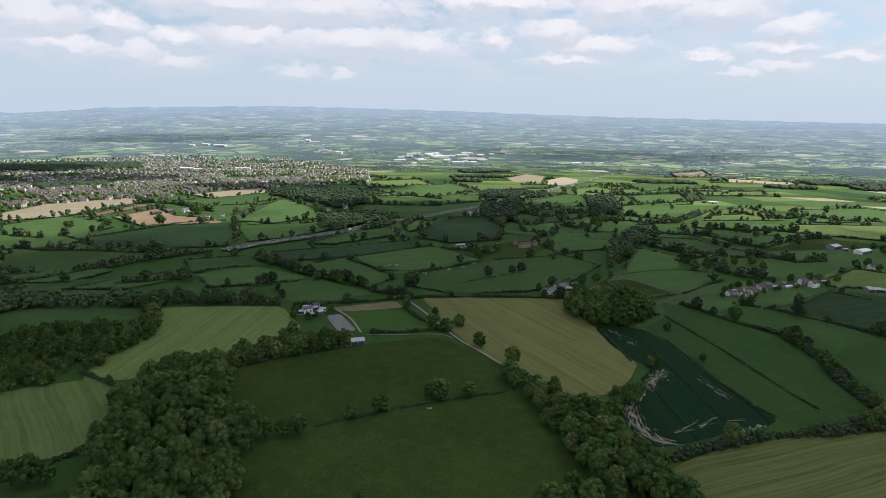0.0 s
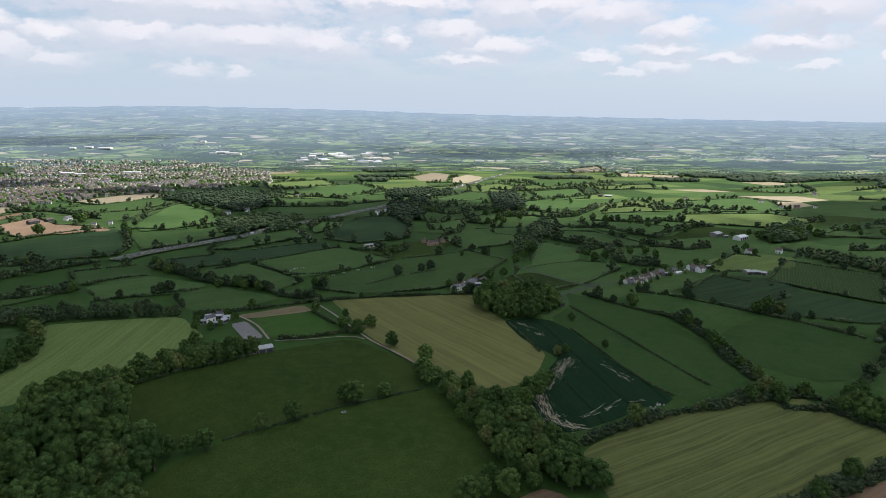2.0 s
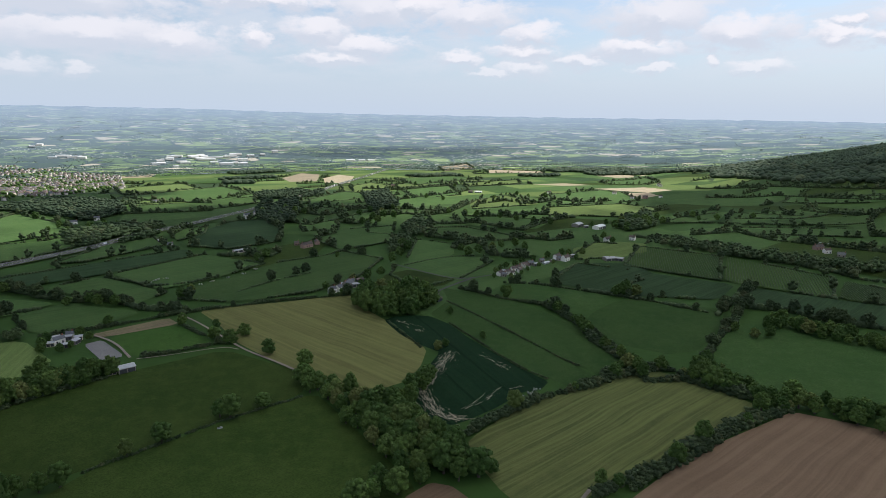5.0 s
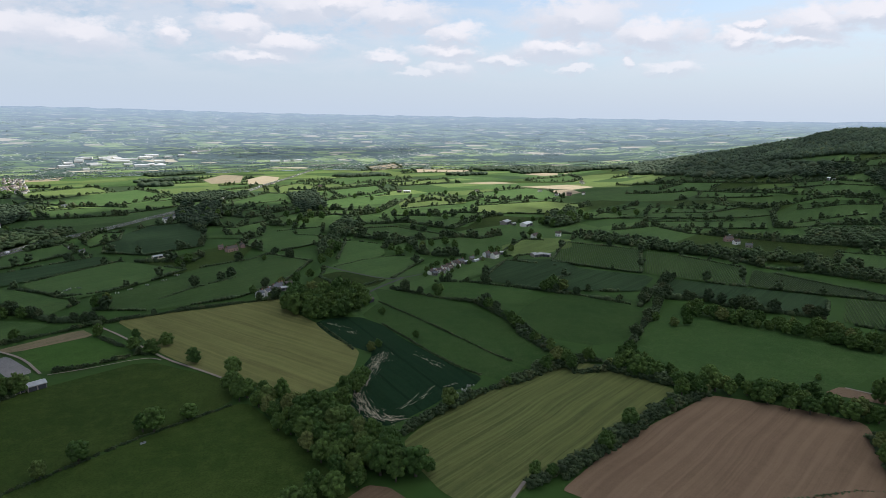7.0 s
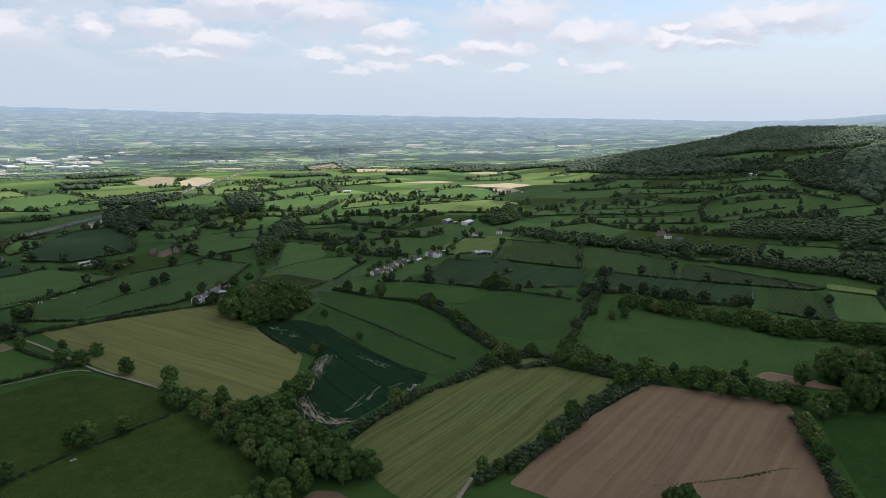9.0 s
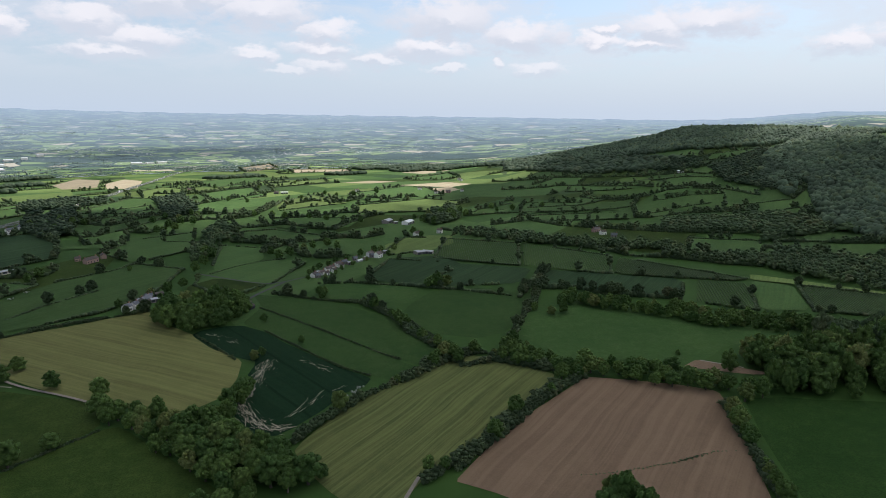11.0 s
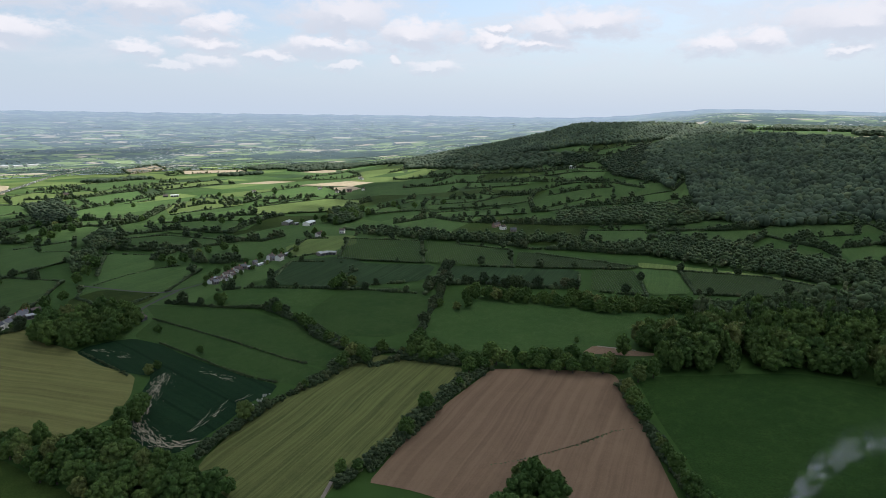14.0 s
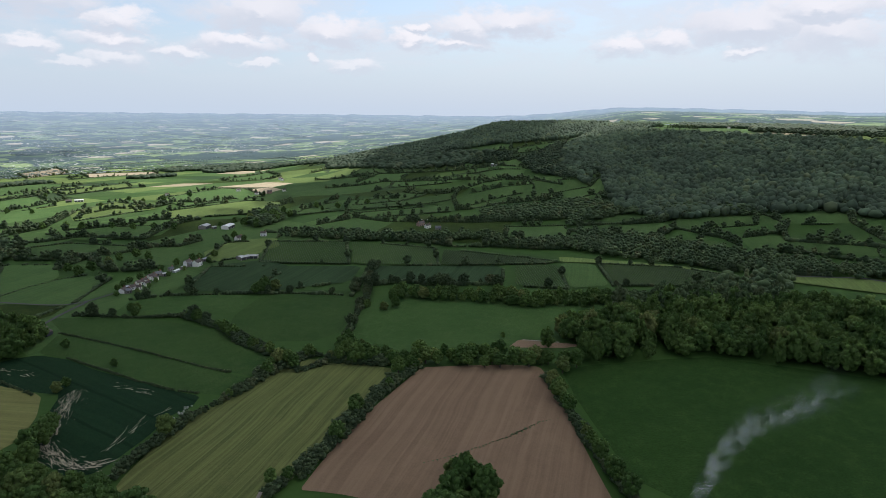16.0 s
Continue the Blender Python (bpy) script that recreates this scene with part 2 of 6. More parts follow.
def ground_cover(name, a, b, c, stripe=0.0, stripe_scale=0.25, tram=0.0, blotch=0.5, grain=1.0):
    """Grass, crop or soil: patches at three scales, and lines left by machines along the local x axis."""
    mat, n, out = material(name)
    at = n.put("ShaderNodeTexCoord").outputs["Object"]
    shift = n.put("ShaderNodeObjectInfo").outputs["Random"]
    big = n.noise(at, 0.018, 4.0, 0.6, 0.6)
    mid = n.noise(at, 0.11, 4.0, 0.65)
    fine = n.noise(at, 1.3, 4.0, 0.7)
    colour = n.mix(n.ramp(big, 0.3, 0.7), a, b)
    colour = n.mix(n.math("MULTIPLY", n.ramp(mid, 0.42, 0.75), blotch), colour, c)
    colour = n.mix(n.math("MULTIPLY", n.ramp(fine, 0.38, 0.68), 0.62 * grain), colour, tuple(v * 0.52 for v in a))
    tuft = n.noise(at, 0.42, 5.0, 0.75, 0.8)
    colour = n.mix(n.math("MULTIPLY", n.ramp(tuft, 0.54, 0.72), 0.5 * grain), colour, tuple(v * 0.5 for v in a))
    if stripe:
        sway = n.put("ShaderNodeTexNoise", {"Vector": at, "Scale": 0.012, "Detail": 2.0}).outputs["Color"]
        path = n.vmath("ADD", at, n.vmath("MULTIPLY", sway, (0, 9, 0)))
        line = n.noise(n.vmath("MULTIPLY", path, (0.02, 1.0, 1.0)), stripe_scale, 3.0, 0.7)
        broad = n.noise(n.vmath("MULTIPLY", path, (0.03, 1.0, 1.0)), stripe_scale * 0.25, 2.0, 0.6)
        colour = n.mix(n.math("MULTIPLY", n.ramp(broad, 0.42, 0.62), stripe * 0.8), colour, tuple(min(1, v * 1.35) for v in b))
        colour = n.mix(n.math("MULTIPLY", n.ramp(line, 0.4, 0.64), stripe), colour, tuple(min(1, v * 1.6) for v in b))
        thin = n.noise(n.vmath("MULTIPLY", path, (0.012, 1.0, 1.0)), stripe_scale * 3.5, 2.0, 0.6)
        colour = n.mix(n.math("MULTIPLY", n.ramp(thin, 0.48, 0.68), stripe * 0.6), colour, tuple(v * 0.55 for v in a))
    if tram:
        y = n.put("ShaderNodeSeparateXYZ", {0: n.vmath("ADD", at, n.vmath("MULTIPLY", n.put("ShaderNodeTexNoise", {"Vector": at, "Scale": 0.03}).outputs["Color"], (0, 3, 0)))}).outputs[1]
        saw = n.math("ABSOLUTE", n.math("SUBTRACT", n.math("FRACT", n.math("DIVIDE", y, tram)), 0.5))
        colour = n.mix(n.math("MULTIPLY", n.ramp(saw, 0.06, 0.02), 0.55), colour, tuple(v * 0.5 for v in a))
    value = n.math("ADD", 0.82, n.math("MULTIPLY", shift, 0.36))
    colour = n.mix(1.0, colour, n.put("ShaderNodeCombineXYZ", {0: value, 1: value, 2: value}).outputs[0], "MULTIPLY")
    surface(n, out, colour, 0.9, n.bump(n.math("ADD", n.math("MULTIPLY", mid, 0.6), fine), 0.5, 0.35), specular=0.03)
    return mat


COVER = {
    "pasture": ground_cover("pasture", (0.052, 0.100, 0.031), (0.071, 0.122, 0.039), (0.090, 0.128, 0.045), tram=0, stripe=0.12),
    "dark_pasture": ground_cover("dark_pasture", (0.030, 0.055, 0.012), (0.044, 0.070, 0.016), (0.063, 0.086, 0.022), blotch=0.6),
    "lush_pasture": ground_cover("lush_pasture", (0.019, 0.047, 0.011), (0.027, 0.060, 0.014), (0.040, 0.074, 0.019), blotch=0.6),
    "meadow": ground_cover("meadow", (0.038, 0.082, 0.023), (0.055, 0.102, 0.029), (0.076, 0.116, 0.039), blotch=0.6),
    "light_pasture": ground_cover("light_pasture", (0.100, 0.148, 0.046), (0.124, 0.172, 0.053), (0.142, 0.170, 0.062), stripe=0.22, stripe_scale=0.4),
    "paddock": ground_cover("paddock", (0.042, 0.092, 0.020), (0.056, 0.104, 0.024), (0.032, 0.066, 0.016), blotch=0.6),
    "worn_grass": ground_cover("worn_grass", (0.16, 0.135, 0.080), (0.19, 0.150, 0.095), (0.10, 0.12, 0.045), stripe=0.2),
    "arena_sand": ground_cover("arena_sand", (0.20, 0.195, 0.19), (0.23, 0.22, 0.21), (0.17, 0.165, 0.16)),
    "hay": ground_cover("hay", (0.146, 0.154, 0.054), (0.175, 0.180, 0.064), (0.202, 0.194, 0.080), stripe=0.3, stripe_scale=0.3, grain=0.6),
    "mown": ground_cover("mown", (0.073, 0.090, 0.031), (0.094, 0.108, 0.037), (0.122, 0.126, 0.048), stripe=0.5, stripe_scale=0.5, grain=0.6),
    "dark_crop": ground_cover("dark_crop", (0.012, 0.034, 0.015), (0.016, 0.040, 0.017), (0.022, 0.044, 0.018), stripe=0.12, tram=24),
    "row_crop": ground_cover("row_crop", (0.026, 0.052, 0.022), (0.034, 0.062, 0.026), (0.042, 0.064, 0.030), stripe=0.35, stripe_scale=0.5),
    "ploughed": ground_cover("ploughed", (0.146, 0.100, 0.064), (0.166, 0.115, 0.073), (0.128, 0.091, 0.057), stripe=0.2, stripe_scale=0.2, grain=0.35),
    "stubble": ground_cover("stubble", (0.29, 0.245, 0.165), (0.35, 0.295, 0.205), (0.25, 0.225, 0.135), stripe=0.3),
    "bare_earth": ground_cover("bare_earth", (0.23, 0.16, 0.105), (0.28, 0.19, 0.13), (0.20, 0.15, 0.09)),
    "vine_ground": ground_cover("vine_ground", (0.048, 0.094, 0.024), (0.062, 0.106, 0.030), (0.078, 0.105, 0.036)),
}


def simple(name, colour, rough=0.8, metal=0.0, vary=0.25, scale=0.8, specular=0.3):
    mat, n, out = material(name)
    at = n.put("ShaderNodeTexCoord").outputs["Object"]
    stain = n.noise(at, scale, 4.0, 0.65)
    fine = n.noise(at, scale * 9, 3.0, 0.6)
    tone = n.mix(n.ramp(stain, 0.35, 0.75), colour, tuple(v * (1 - vary) for v in colour))
    tone = n.mix(n.math("MULTIPLY", n.ramp(fine, 0.4, 0.7), 0.3), tone, tuple(v * (1 - vary * 1.5) for v in colour))
    surface(n, out, tone, rough, n.bump(fine, 0.3, 0.05), metal, specular)
    return mat


def foliage(name, low, high, warm, grain=1.0, dark=1.0):
    """Leaves: tone by tree, by clump, and a fine mottling."""
    mat, n, out = material(name)
    at = n.put("ShaderNodeTexCoord").outputs["Object"]
    tint = n.put("ShaderNodeAttribute", attribute_name="tint").outputs["Fac"]
    clump = n.put("ShaderNodeNewGeometry").outputs["Random Per Island"]
    shift = n.put("ShaderNodeObjectInfo").outputs["Random"]
    tone = n.math("FRACT", n.math("ADD", tint, shift))
    colour = n.mix(tone, low, high)
    colour = n.mix(n.ramp(tone, 0.86, 1.0), colour, warm)
    value = n.math("ADD", 0.80, n.math("MULTIPLY", clump, 0.36))
    colour = n.mix(1.0, colour, n.put("ShaderNodeCombineXYZ", {0: value, 1: value, 2: value}).outputs[0], "MULTIPLY")
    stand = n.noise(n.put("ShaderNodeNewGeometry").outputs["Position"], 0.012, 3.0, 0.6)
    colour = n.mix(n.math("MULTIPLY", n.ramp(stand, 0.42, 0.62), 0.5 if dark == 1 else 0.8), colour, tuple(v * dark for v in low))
    leaf = n.noise(at, 1.9, 4.0, 0.75)
    colour = n.mix(n.math("MULTIPLY", n.ramp(leaf, 0.45, 0.7), 0.45 * grain), colour, tuple(v * 0.45 for v in low))
    bump = n.bump(leaf, 0.9 * grain, 0.6)
    p = n.put("ShaderNodeBsdfPrincipled", {"Base Color": colour, "Roughness": 0.75, "Specular IOR Level": 0.25, "Normal": bump})
    through_leaf = n.put("ShaderNodeBsdfTranslucent", {"Color": colour})
    both = n.put("ShaderNodeMixShader", {0: 0.32 if dark == 1 else 0.45, 1: p.outputs[0], 2: through_leaf.outputs[0]})
    n.tree.links.new(both.outputs[0], out.inputs[0])
    return mat


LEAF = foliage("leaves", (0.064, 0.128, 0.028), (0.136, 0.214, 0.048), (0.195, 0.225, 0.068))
# bluer leaf copy for farther woods: a little haze in the colour
HAZED_BELT_LEAF = foliage("hazed_belt_leaves", (0.074, 0.120, 0.052), (0.122, 0.172, 0.068), (0.155, 0.178, 0.080), 0.7)
# far woods: haze blue in the colour, darkened to stand for shade
HAZED_WOOD_LEAF = foliage("hazed_wood_leaves", (0.048, 0.082, 0.042), (0.076, 0.112, 0.055), (0.10, 0.125, 0.06), 0.5)
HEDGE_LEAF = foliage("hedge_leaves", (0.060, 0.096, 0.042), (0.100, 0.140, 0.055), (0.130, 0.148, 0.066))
# ridge leaves, paler and bluer: distance haze is put into the colour
HAZED_RIDGE_LEAF = foliage("hazed_ridge_leaves", (0.100, 0.154, 0.094), (0.130, 0.184, 0.098), (0.158, 0.202, 0.096), 0.2, 0.66)
# leaf copy for the far plain, haze painted in: much paler and bluer
HAZED_FAR_LEAF = foliage("hazed_far_leaves", (0.190, 0.240, 0.215), (0.220, 0.275, 0.235), (0.24, 0.28, 0.23), 0.3)
BLOSSOM = foliage("blossom", (0.40, 0.42, 0.36), (0.55, 0.55, 0.48), (0.3, 0.32, 0.2))
BARK = simple("bark", (0.10, 0.085, 0.065), 0.95, vary=0.4, scale=1.5)
ASPHALT = simple("asphalt", (0.062, 0.062, 0.066), 0.9, vary=0.2, scale=0.15)
GRAVEL = simple("gravel_track", (0.26, 0.225, 0.18), 0.95, vary=0.3, scale=0.3)
ROAD_PAINT = simple("road_paint", (0.7, 0.7, 0.68), 0.7)
WHITE_WALL = simple("white_render", (0.86, 0.83, 0.76), 0.85, vary=0.12)
CREAM_WALL = simple("cream_render", (0.62, 0.55, 0.43), 0.85, vary=0.15)
BRICK_WALL = simple("brick_wall", (0.36, 0.17, 0.11), 0.9, vary=0.3, scale=2)
PINK_WALL = simple("pink_brick_wall", (0.40, 0.27, 0.22), 0.9, vary=0.25, scale=2)
STONE_WALL = simple("stone_wall", (0.30, 0.27, 0.23), 0.9, vary=0.3, scale=2)
TILE_ROOF = simple("tile_roof", (0.18, 0.135, 0.115), 0.85, vary=0.3, scale=1.5)
BROWN_ROOF = simple("brown_tile_roof", (0.125, 0.10, 0.09), 0.85, vary=0.3, scale=1.5)
SLATE_ROOF = simple("slate_roof", (0.13, 0.135, 0.15), 0.6, vary=0.3, scale=1.5)
SHEET_ROOF = simple("sheet_roof", (0.42, 0.43, 0.44), 0.55, vary=0.2, scale=0.5)
WHITE_ROOF = simple("white_sheet_roof", (0.74, 0.75, 0.75), 0.5, vary=0.1, scale=0.3)
DARK_METAL = simple("dark_cladding", (0.06, 0.065, 0.07), 0.6, vary=0.3)
GLASS, _n, _out = material("window_glass")
surface(_n, _out, (0.03, 0.035, 0.04), 0.08, specular=0.6)
TOWN_WHITE = simple("town_render", (0.60, 0.57, 0.52), 0.85, vary=0.2)
TOWN_BRICK = simple("town_brick", (0.27, 0.215, 0.185), 0.9, vary=0.25)
TOWN_ROOF = simple("town_roof", (0.165, 0.140, 0.130), 0.85, vary=0.3)
RUBBER = simple("rubber", (0.02, 0.02, 0.02), 0.9)

# ---- mesh helpers ----
def raw_mesh(name, verts, faces, mat, tint=None, smooth_shade=False):
    """A mesh from arrays: verts (n, 3), faces (m, 3) or (m, 4)."""
    verts, faces = np.asarray(verts, np.float32), np.asarray(faces, np.int32)
    k = faces.shape[1]
    me = bpy.data.meshes.new(name)
    me.vertices.add(len(verts))
    me.vertices.foreach_set("co", verts.ravel())
    me.loops.add(faces.size)
    me.loops.foreach_set("vertex_index", faces.ravel())
    me.polygons.add(len(faces))
    me.polygons.foreach_set("loop_start", np.arange(0, faces.size, k, dtype=np.int32))
    if smooth_shade:
        me.polygons.foreach_set("use_smooth", np.ones(len(faces), bool))
    if tint is not None:
        me.attributes.new("tint", "FLOAT", "POINT" if len(tint) == len(verts) else "FACE").data.foreach_set("value", np.asarray(tint, np.float32))
    me.materials.append(mat)
    me.update(calc_edges=True)
    return me


def part(name, bm, mat, parent, label=""):
    me = bpy.data.meshes.new(name)
    bm.to_mesh(me)
    bm.free()
    me.materials.append(mat)
    ob = new(name, me)
    ob.parent = parent
    return tagged(ob, label)


def inside(px, py, poly):
    """Which points lie in the polygon."""
    hit = np.zeros(np.shape(px), bool)
    q = poly[-1]
    for p in poly:
        cross = ((p[1] > py) != (q[1] > py)) & (px < (q[0] - p[0]) * (py - p[1]) / (q[1] - p[1] + 1e-12) + p[0])
        hit ^= cross
        q = p
    return hit


def pairs(flat):
    return [(flat[i], flat[i + 1]) for i in range(0, len(flat), 2)]


# ---- ground ----
def ring_sheet(radii, turns, close):
    az = np.radians(turns)
    rr, aa = np.meshgrid(radii, az, indexing="ij")
    x, y = rr * np.sin(aa), rr * np.cos(aa)
    z = terrain(x, y)
    n, m = rr.shape
    idx = np.arange(n * m).reshape(n, m)
    nxt = np.roll(idx, -1, 1) if close else idx[:, 1:]
    cur = idx if close else idx[:, :-1]
    faces = np.stack([cur[:-1], cur[1:], nxt[1:], nxt[:-1]], -1).reshape(-1, 4)
    return np.stack([x, y, z], -1).reshape(-1, 3), faces


def plain_cover():
    """Land between the built fields and far off: a patchwork of pasture, crop and wood with darker hedge lines."""
    mat, n, out = material("plain")
    at = n.put("ShaderNodeUVMap", uv_map="land").outputs[0]
    at = n.vmath("ADD", at, n.vmath("MULTIPLY", n.put("ShaderNodeTexNoise", {"Vector": at, "Scale": 5.0, "Detail": 2.0}).outputs["Color"], (0.07, 0.07, 0)))
    cell = n.put("ShaderNodeTexVoronoi", {"Vector": at, "Scale": 5.0}, feature="F1")
    edge = n.put("ShaderNodeTexVoronoi", {"Vector": at, "Scale": 5.0}, feature="DISTANCE_TO_EDGE").outputs["Distance"]
    pick = n.put("ShaderNodeSeparateXYZ", {0: cell.outputs["Color"]})
    colour = n.mix(pick.outputs[0], (0.050, 0.095, 0.022), (0.10, 0.15, 0.035))
    colour = n.mix(n.ramp(pick.outputs[2], 0.70, 0.72), colour, (0.030, 0.055, 0.018))
    trees = n.noise(at, 40.0, 3.0, 0.7)
    colour = n.mix(n.ramp(n.math("ADD", edge, n.math("MULTIPLY", trees, 0.06)), 0.075, 0.045), colour, (0.030, 0.052, 0.018))
    woods = n.noise(at, 1.7, 4.0, 0.6)
    colour = n.mix(n.ramp(woods, 0.56, 0.62), colour, (0.030, 0.052, 0.018))
    off = n.put("ShaderNodeVectorMath", {0: n.put("ShaderNodeUVMap", uv_map="land").outputs[0]}, operation="LENGTH").outputs["Value"]
    grass = n.mix(n.noise(at, 60.0, 4.0, 0.6), (0.028, 0.066, 0.013), (0.042, 0.086, 0.018))
    colour = n.mix(n.ramp(off, 1.1, 1.5), grass, colour)
    surface(n, out, colour, 0.9, n.bump(trees, 0.4, 2.0), specular=0.1)
    return mat


def land_uv(me, reach):
    """Place on the land, in kilometres; the climbing far ground stands for a plain that runs on to the horizon."""
    co = np.empty(len(me.vertices) * 3, np.float32)
    me.vertices.foreach_get("co", co)
    co = co.reshape(-1, 3)
    r = np.hypot(co[:, 0], co[:, 1])
    run = np.where(r < 2700, r, r + reach * np.clip((r - 2700) / 2150, 0, 1) ** 2.0)
    uv = co[:, :2] / np.maximum(r, 1)[:, None] * run[:, None] / 1000
    loops = np.empty(len(me.loops), np.int32)
    me.loops.foreach_get("vertex_index", loops)
    layer = me.uv_layers.new(name="land")
    layer.data.foreach_set("uv", uv[loops].astype(np.float32).ravel())


radii = np.concatenate([np.linspace(0.001, 260, 12), np.geomspace(280, 2760, 110)])
verts, faces = ring_sheet(radii, np.arange(-180, 180, 1.5), True)
verts[:, 2] -= 0.9 * smooth((np.hypot(verts[:, 0], verts[:, 1]) - 450) / 250)
me = raw_mesh("ground", verts, faces, plain_cover(), smooth_shade=True)
land_uv(me, 9000)
tagged(new("ground", me), "green lowland plain with pastures, rising to a ridge", "ground", kind="structure")


def hazed_distance_cover():
    """The far country, summer haze painted into its colour: thin strips of field, wood and pale roofs, paler and bluer
    with each mile.
    """
    mat, n, out = material("distance")
    at = n.put("ShaderNodeUVMap", uv_map="land").outputs[0]
    far = n.put("ShaderNodeVectorMath", {0: at}, operation="LENGTH").outputs["Value"]
    warp = n.vmath("ADD", at, n.vmath("MULTIPLY", n.put("ShaderNodeTexNoise", {"Vector": at, "Scale": 3.0, "Detail": 2.0}).outputs["Color"], (0.12, 0.12, 0)))
    cell = n.put("ShaderNodeTexVoronoi", {"Vector": warp, "Scale": 5.6}, feature="F1")
    edge = n.put("ShaderNodeTexVoronoi", {"Vector": warp, "Scale": 5.6}, feature="DISTANCE_TO_EDGE").outputs["Distance"]
    pick = n.put("ShaderNodeSeparateXYZ", {0: cell.outputs["Color"]})
    colour = n.mix(pick.outputs[0], (0.070, 0.120, 0.040), (0.23, 0.31, 0.10))
    colour = n.mix(n.ramp(pick.outputs[1], 0.88, 0.90), colour, (0.44, 0.39, 0.28))
    colour = n.mix(n.ramp(pick.outputs[2], 0.72, 0.74), colour, (0.040, 0.068, 0.036))
    grain = n.noise(at, 22.0, 3.0, 0.7)
    colour = n.mix(n.ramp(n.math("ADD", edge, n.math("MULTIPLY", grain, 0.10)), 0.14, 0.08), colour, (0.032, 0.055, 0.042))
    woods = n.noise(at, 1.3, 6.0, 0.68)
    colour = n.mix(n.ramp(woods, 0.53, 0.57), colour, (0.034, 0.058, 0.036))
    dots = n.put("ShaderNodeTexVoronoi", {"Vector": at, "Scale": 30.0}, feature="F1")
    spot = n.math("MULTIPLY", n.ramp(dots.outputs["Distance"], 0.26, 0.18), n.ramp(n.noise(at, 1.1, 3.0), 0.46, 0.58))
    colour = n.mix(n.math("MULTIPLY", spot, 0.9), colour, (0.80, 0.78, 0.74))
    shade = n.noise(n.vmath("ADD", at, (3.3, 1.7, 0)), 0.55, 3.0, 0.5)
    # haze is mixed into the base colour, more of it with distance
    haze_tint = n.math("SUBTRACT", 1.0, n.math("POWER", 2.718, n.math("MULTIPLY", n.math("SUBTRACT", far, 2.6), -0.155)))
    colour = n.mix(n.math("MAXIMUM", haze_tint, 0.0), colour, (0.265, 0.335, 0.435))
    surface(n, out, colour, 1.0, specular=0.0)
    return mat


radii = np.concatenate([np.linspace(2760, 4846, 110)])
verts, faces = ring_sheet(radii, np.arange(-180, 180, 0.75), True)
me = raw_mesh("backdrop", verts, faces, hazed_distance_cover(), smooth_shade=True)
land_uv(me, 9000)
tagged(new("backdrop", me), "far blue-green country and low hills on the horizon, haze painted in", "landscape", kind="structure")

# ---- fields ----
FIELDS, LANES, WOODS, HEDGES = [], [], [], []


def draped(name, poly, mat, lift, turn):
    """A flat patch of land that follows the terrain; its local x axis is turned by so many degrees."""
    cx, cy = np.mean([p[0] for p in poly]), np.mean([p[1] for p in poly])
    bm = bmesh.new()
    bm.faces.new([bm.verts.new((x, y, 0)) for x, y in poly])
    bmesh.ops.triangulate(bm, faces=bm.faces[:])
    zs = terrain([p[0] for p in poly], [p[1] for p in poly])
    if max(zs) - min(zs) > 0.6 or max(abs(cx), abs(cy)) > 600:
        for _ in range(3):
            long = [e for e in bm.edges if e.calc_length() > 40]
            if not long:
                break
            bmesh.ops.subdivide_edges(bm, edges=long, cuts=1)
            bmesh.ops.triangulate(bm, faces=bm.faces[:])
    co = np.array([v.co[:2] for v in bm.verts])
    z = terrain(co[:, 0], co[:, 1]) + lift
    cz = float(terrain(cx, cy))
    a = radians(-turn)
    for v, h in zip(bm.verts, z):
        dx, dy = v.co.x - cx, v.co.y - cy
        v.co = (dx * math.cos(a) - dy * math.sin(a), dx * math.sin(a) + dy * math.cos(a), h - cz)
    bmesh.ops.recalc_face_normals(bm, faces=bm.faces[:])
    if sum(f.normal.z for f in bm.faces) < 0:
        bmesh.ops.reverse_faces(bm, faces=bm.faces[:])
    me = bpy.data.meshes.new(name)
    bm.to_mesh(me)
    bm.free()
    me.materials.append(mat)
    ob = new(name, me)
    ob.matrix_world = pose(cx, cy, cz, 0, 0, turn)
    return ob


FIELD_LABEL = {
    "pasture": "green grazed pasture enclosed by hedges", "dark_pasture": "smooth dark green pasture of short grass", "lush_pasture": "smooth deep green pasture of lush grass", "meadow": "rough green meadow with darker tussocks",
    "light_pasture": "pale green cut grass field", "paddock": "small green paddock beside a farm", "worn_grass": "worn brown strip of dry grass by the farm",
    "arena_sand": "grey sand riding arena beside farm buildings", "hay": "yellow-green hay field with faint swath lines", "mown": "freshly mown field with pale parallel swaths",
    "dark_crop": "dense dark green crop with faint tramlines", "row_crop": "dull dark green row crop", "ploughed": "bare brown ploughed field with fine harrow lines", "stubble": "pale tan stubble field in sun",
    "bare_earth": "bare brown earth, worn or freshly tilled", "vine_ground": "grassy vineyard strip between planted rows"}


def smooth_outline(poly):
    """Cuts the corners of an outline once, so that fields have no sharp points."""
    out = []
    for i, p in enumerate(poly):
        a, b = poly[i - 1], poly[(i + 1) % len(poly)]
        for q in (a, b):
            d = math.hypot(q[0] - p[0], q[1] - p[1])
            k = min(0.12, 8 / max(d, 1))
            out.append((p[0] + (q[0] - p[0]) * k, p[1] + (q[1] - p[1]) * k))
    return out


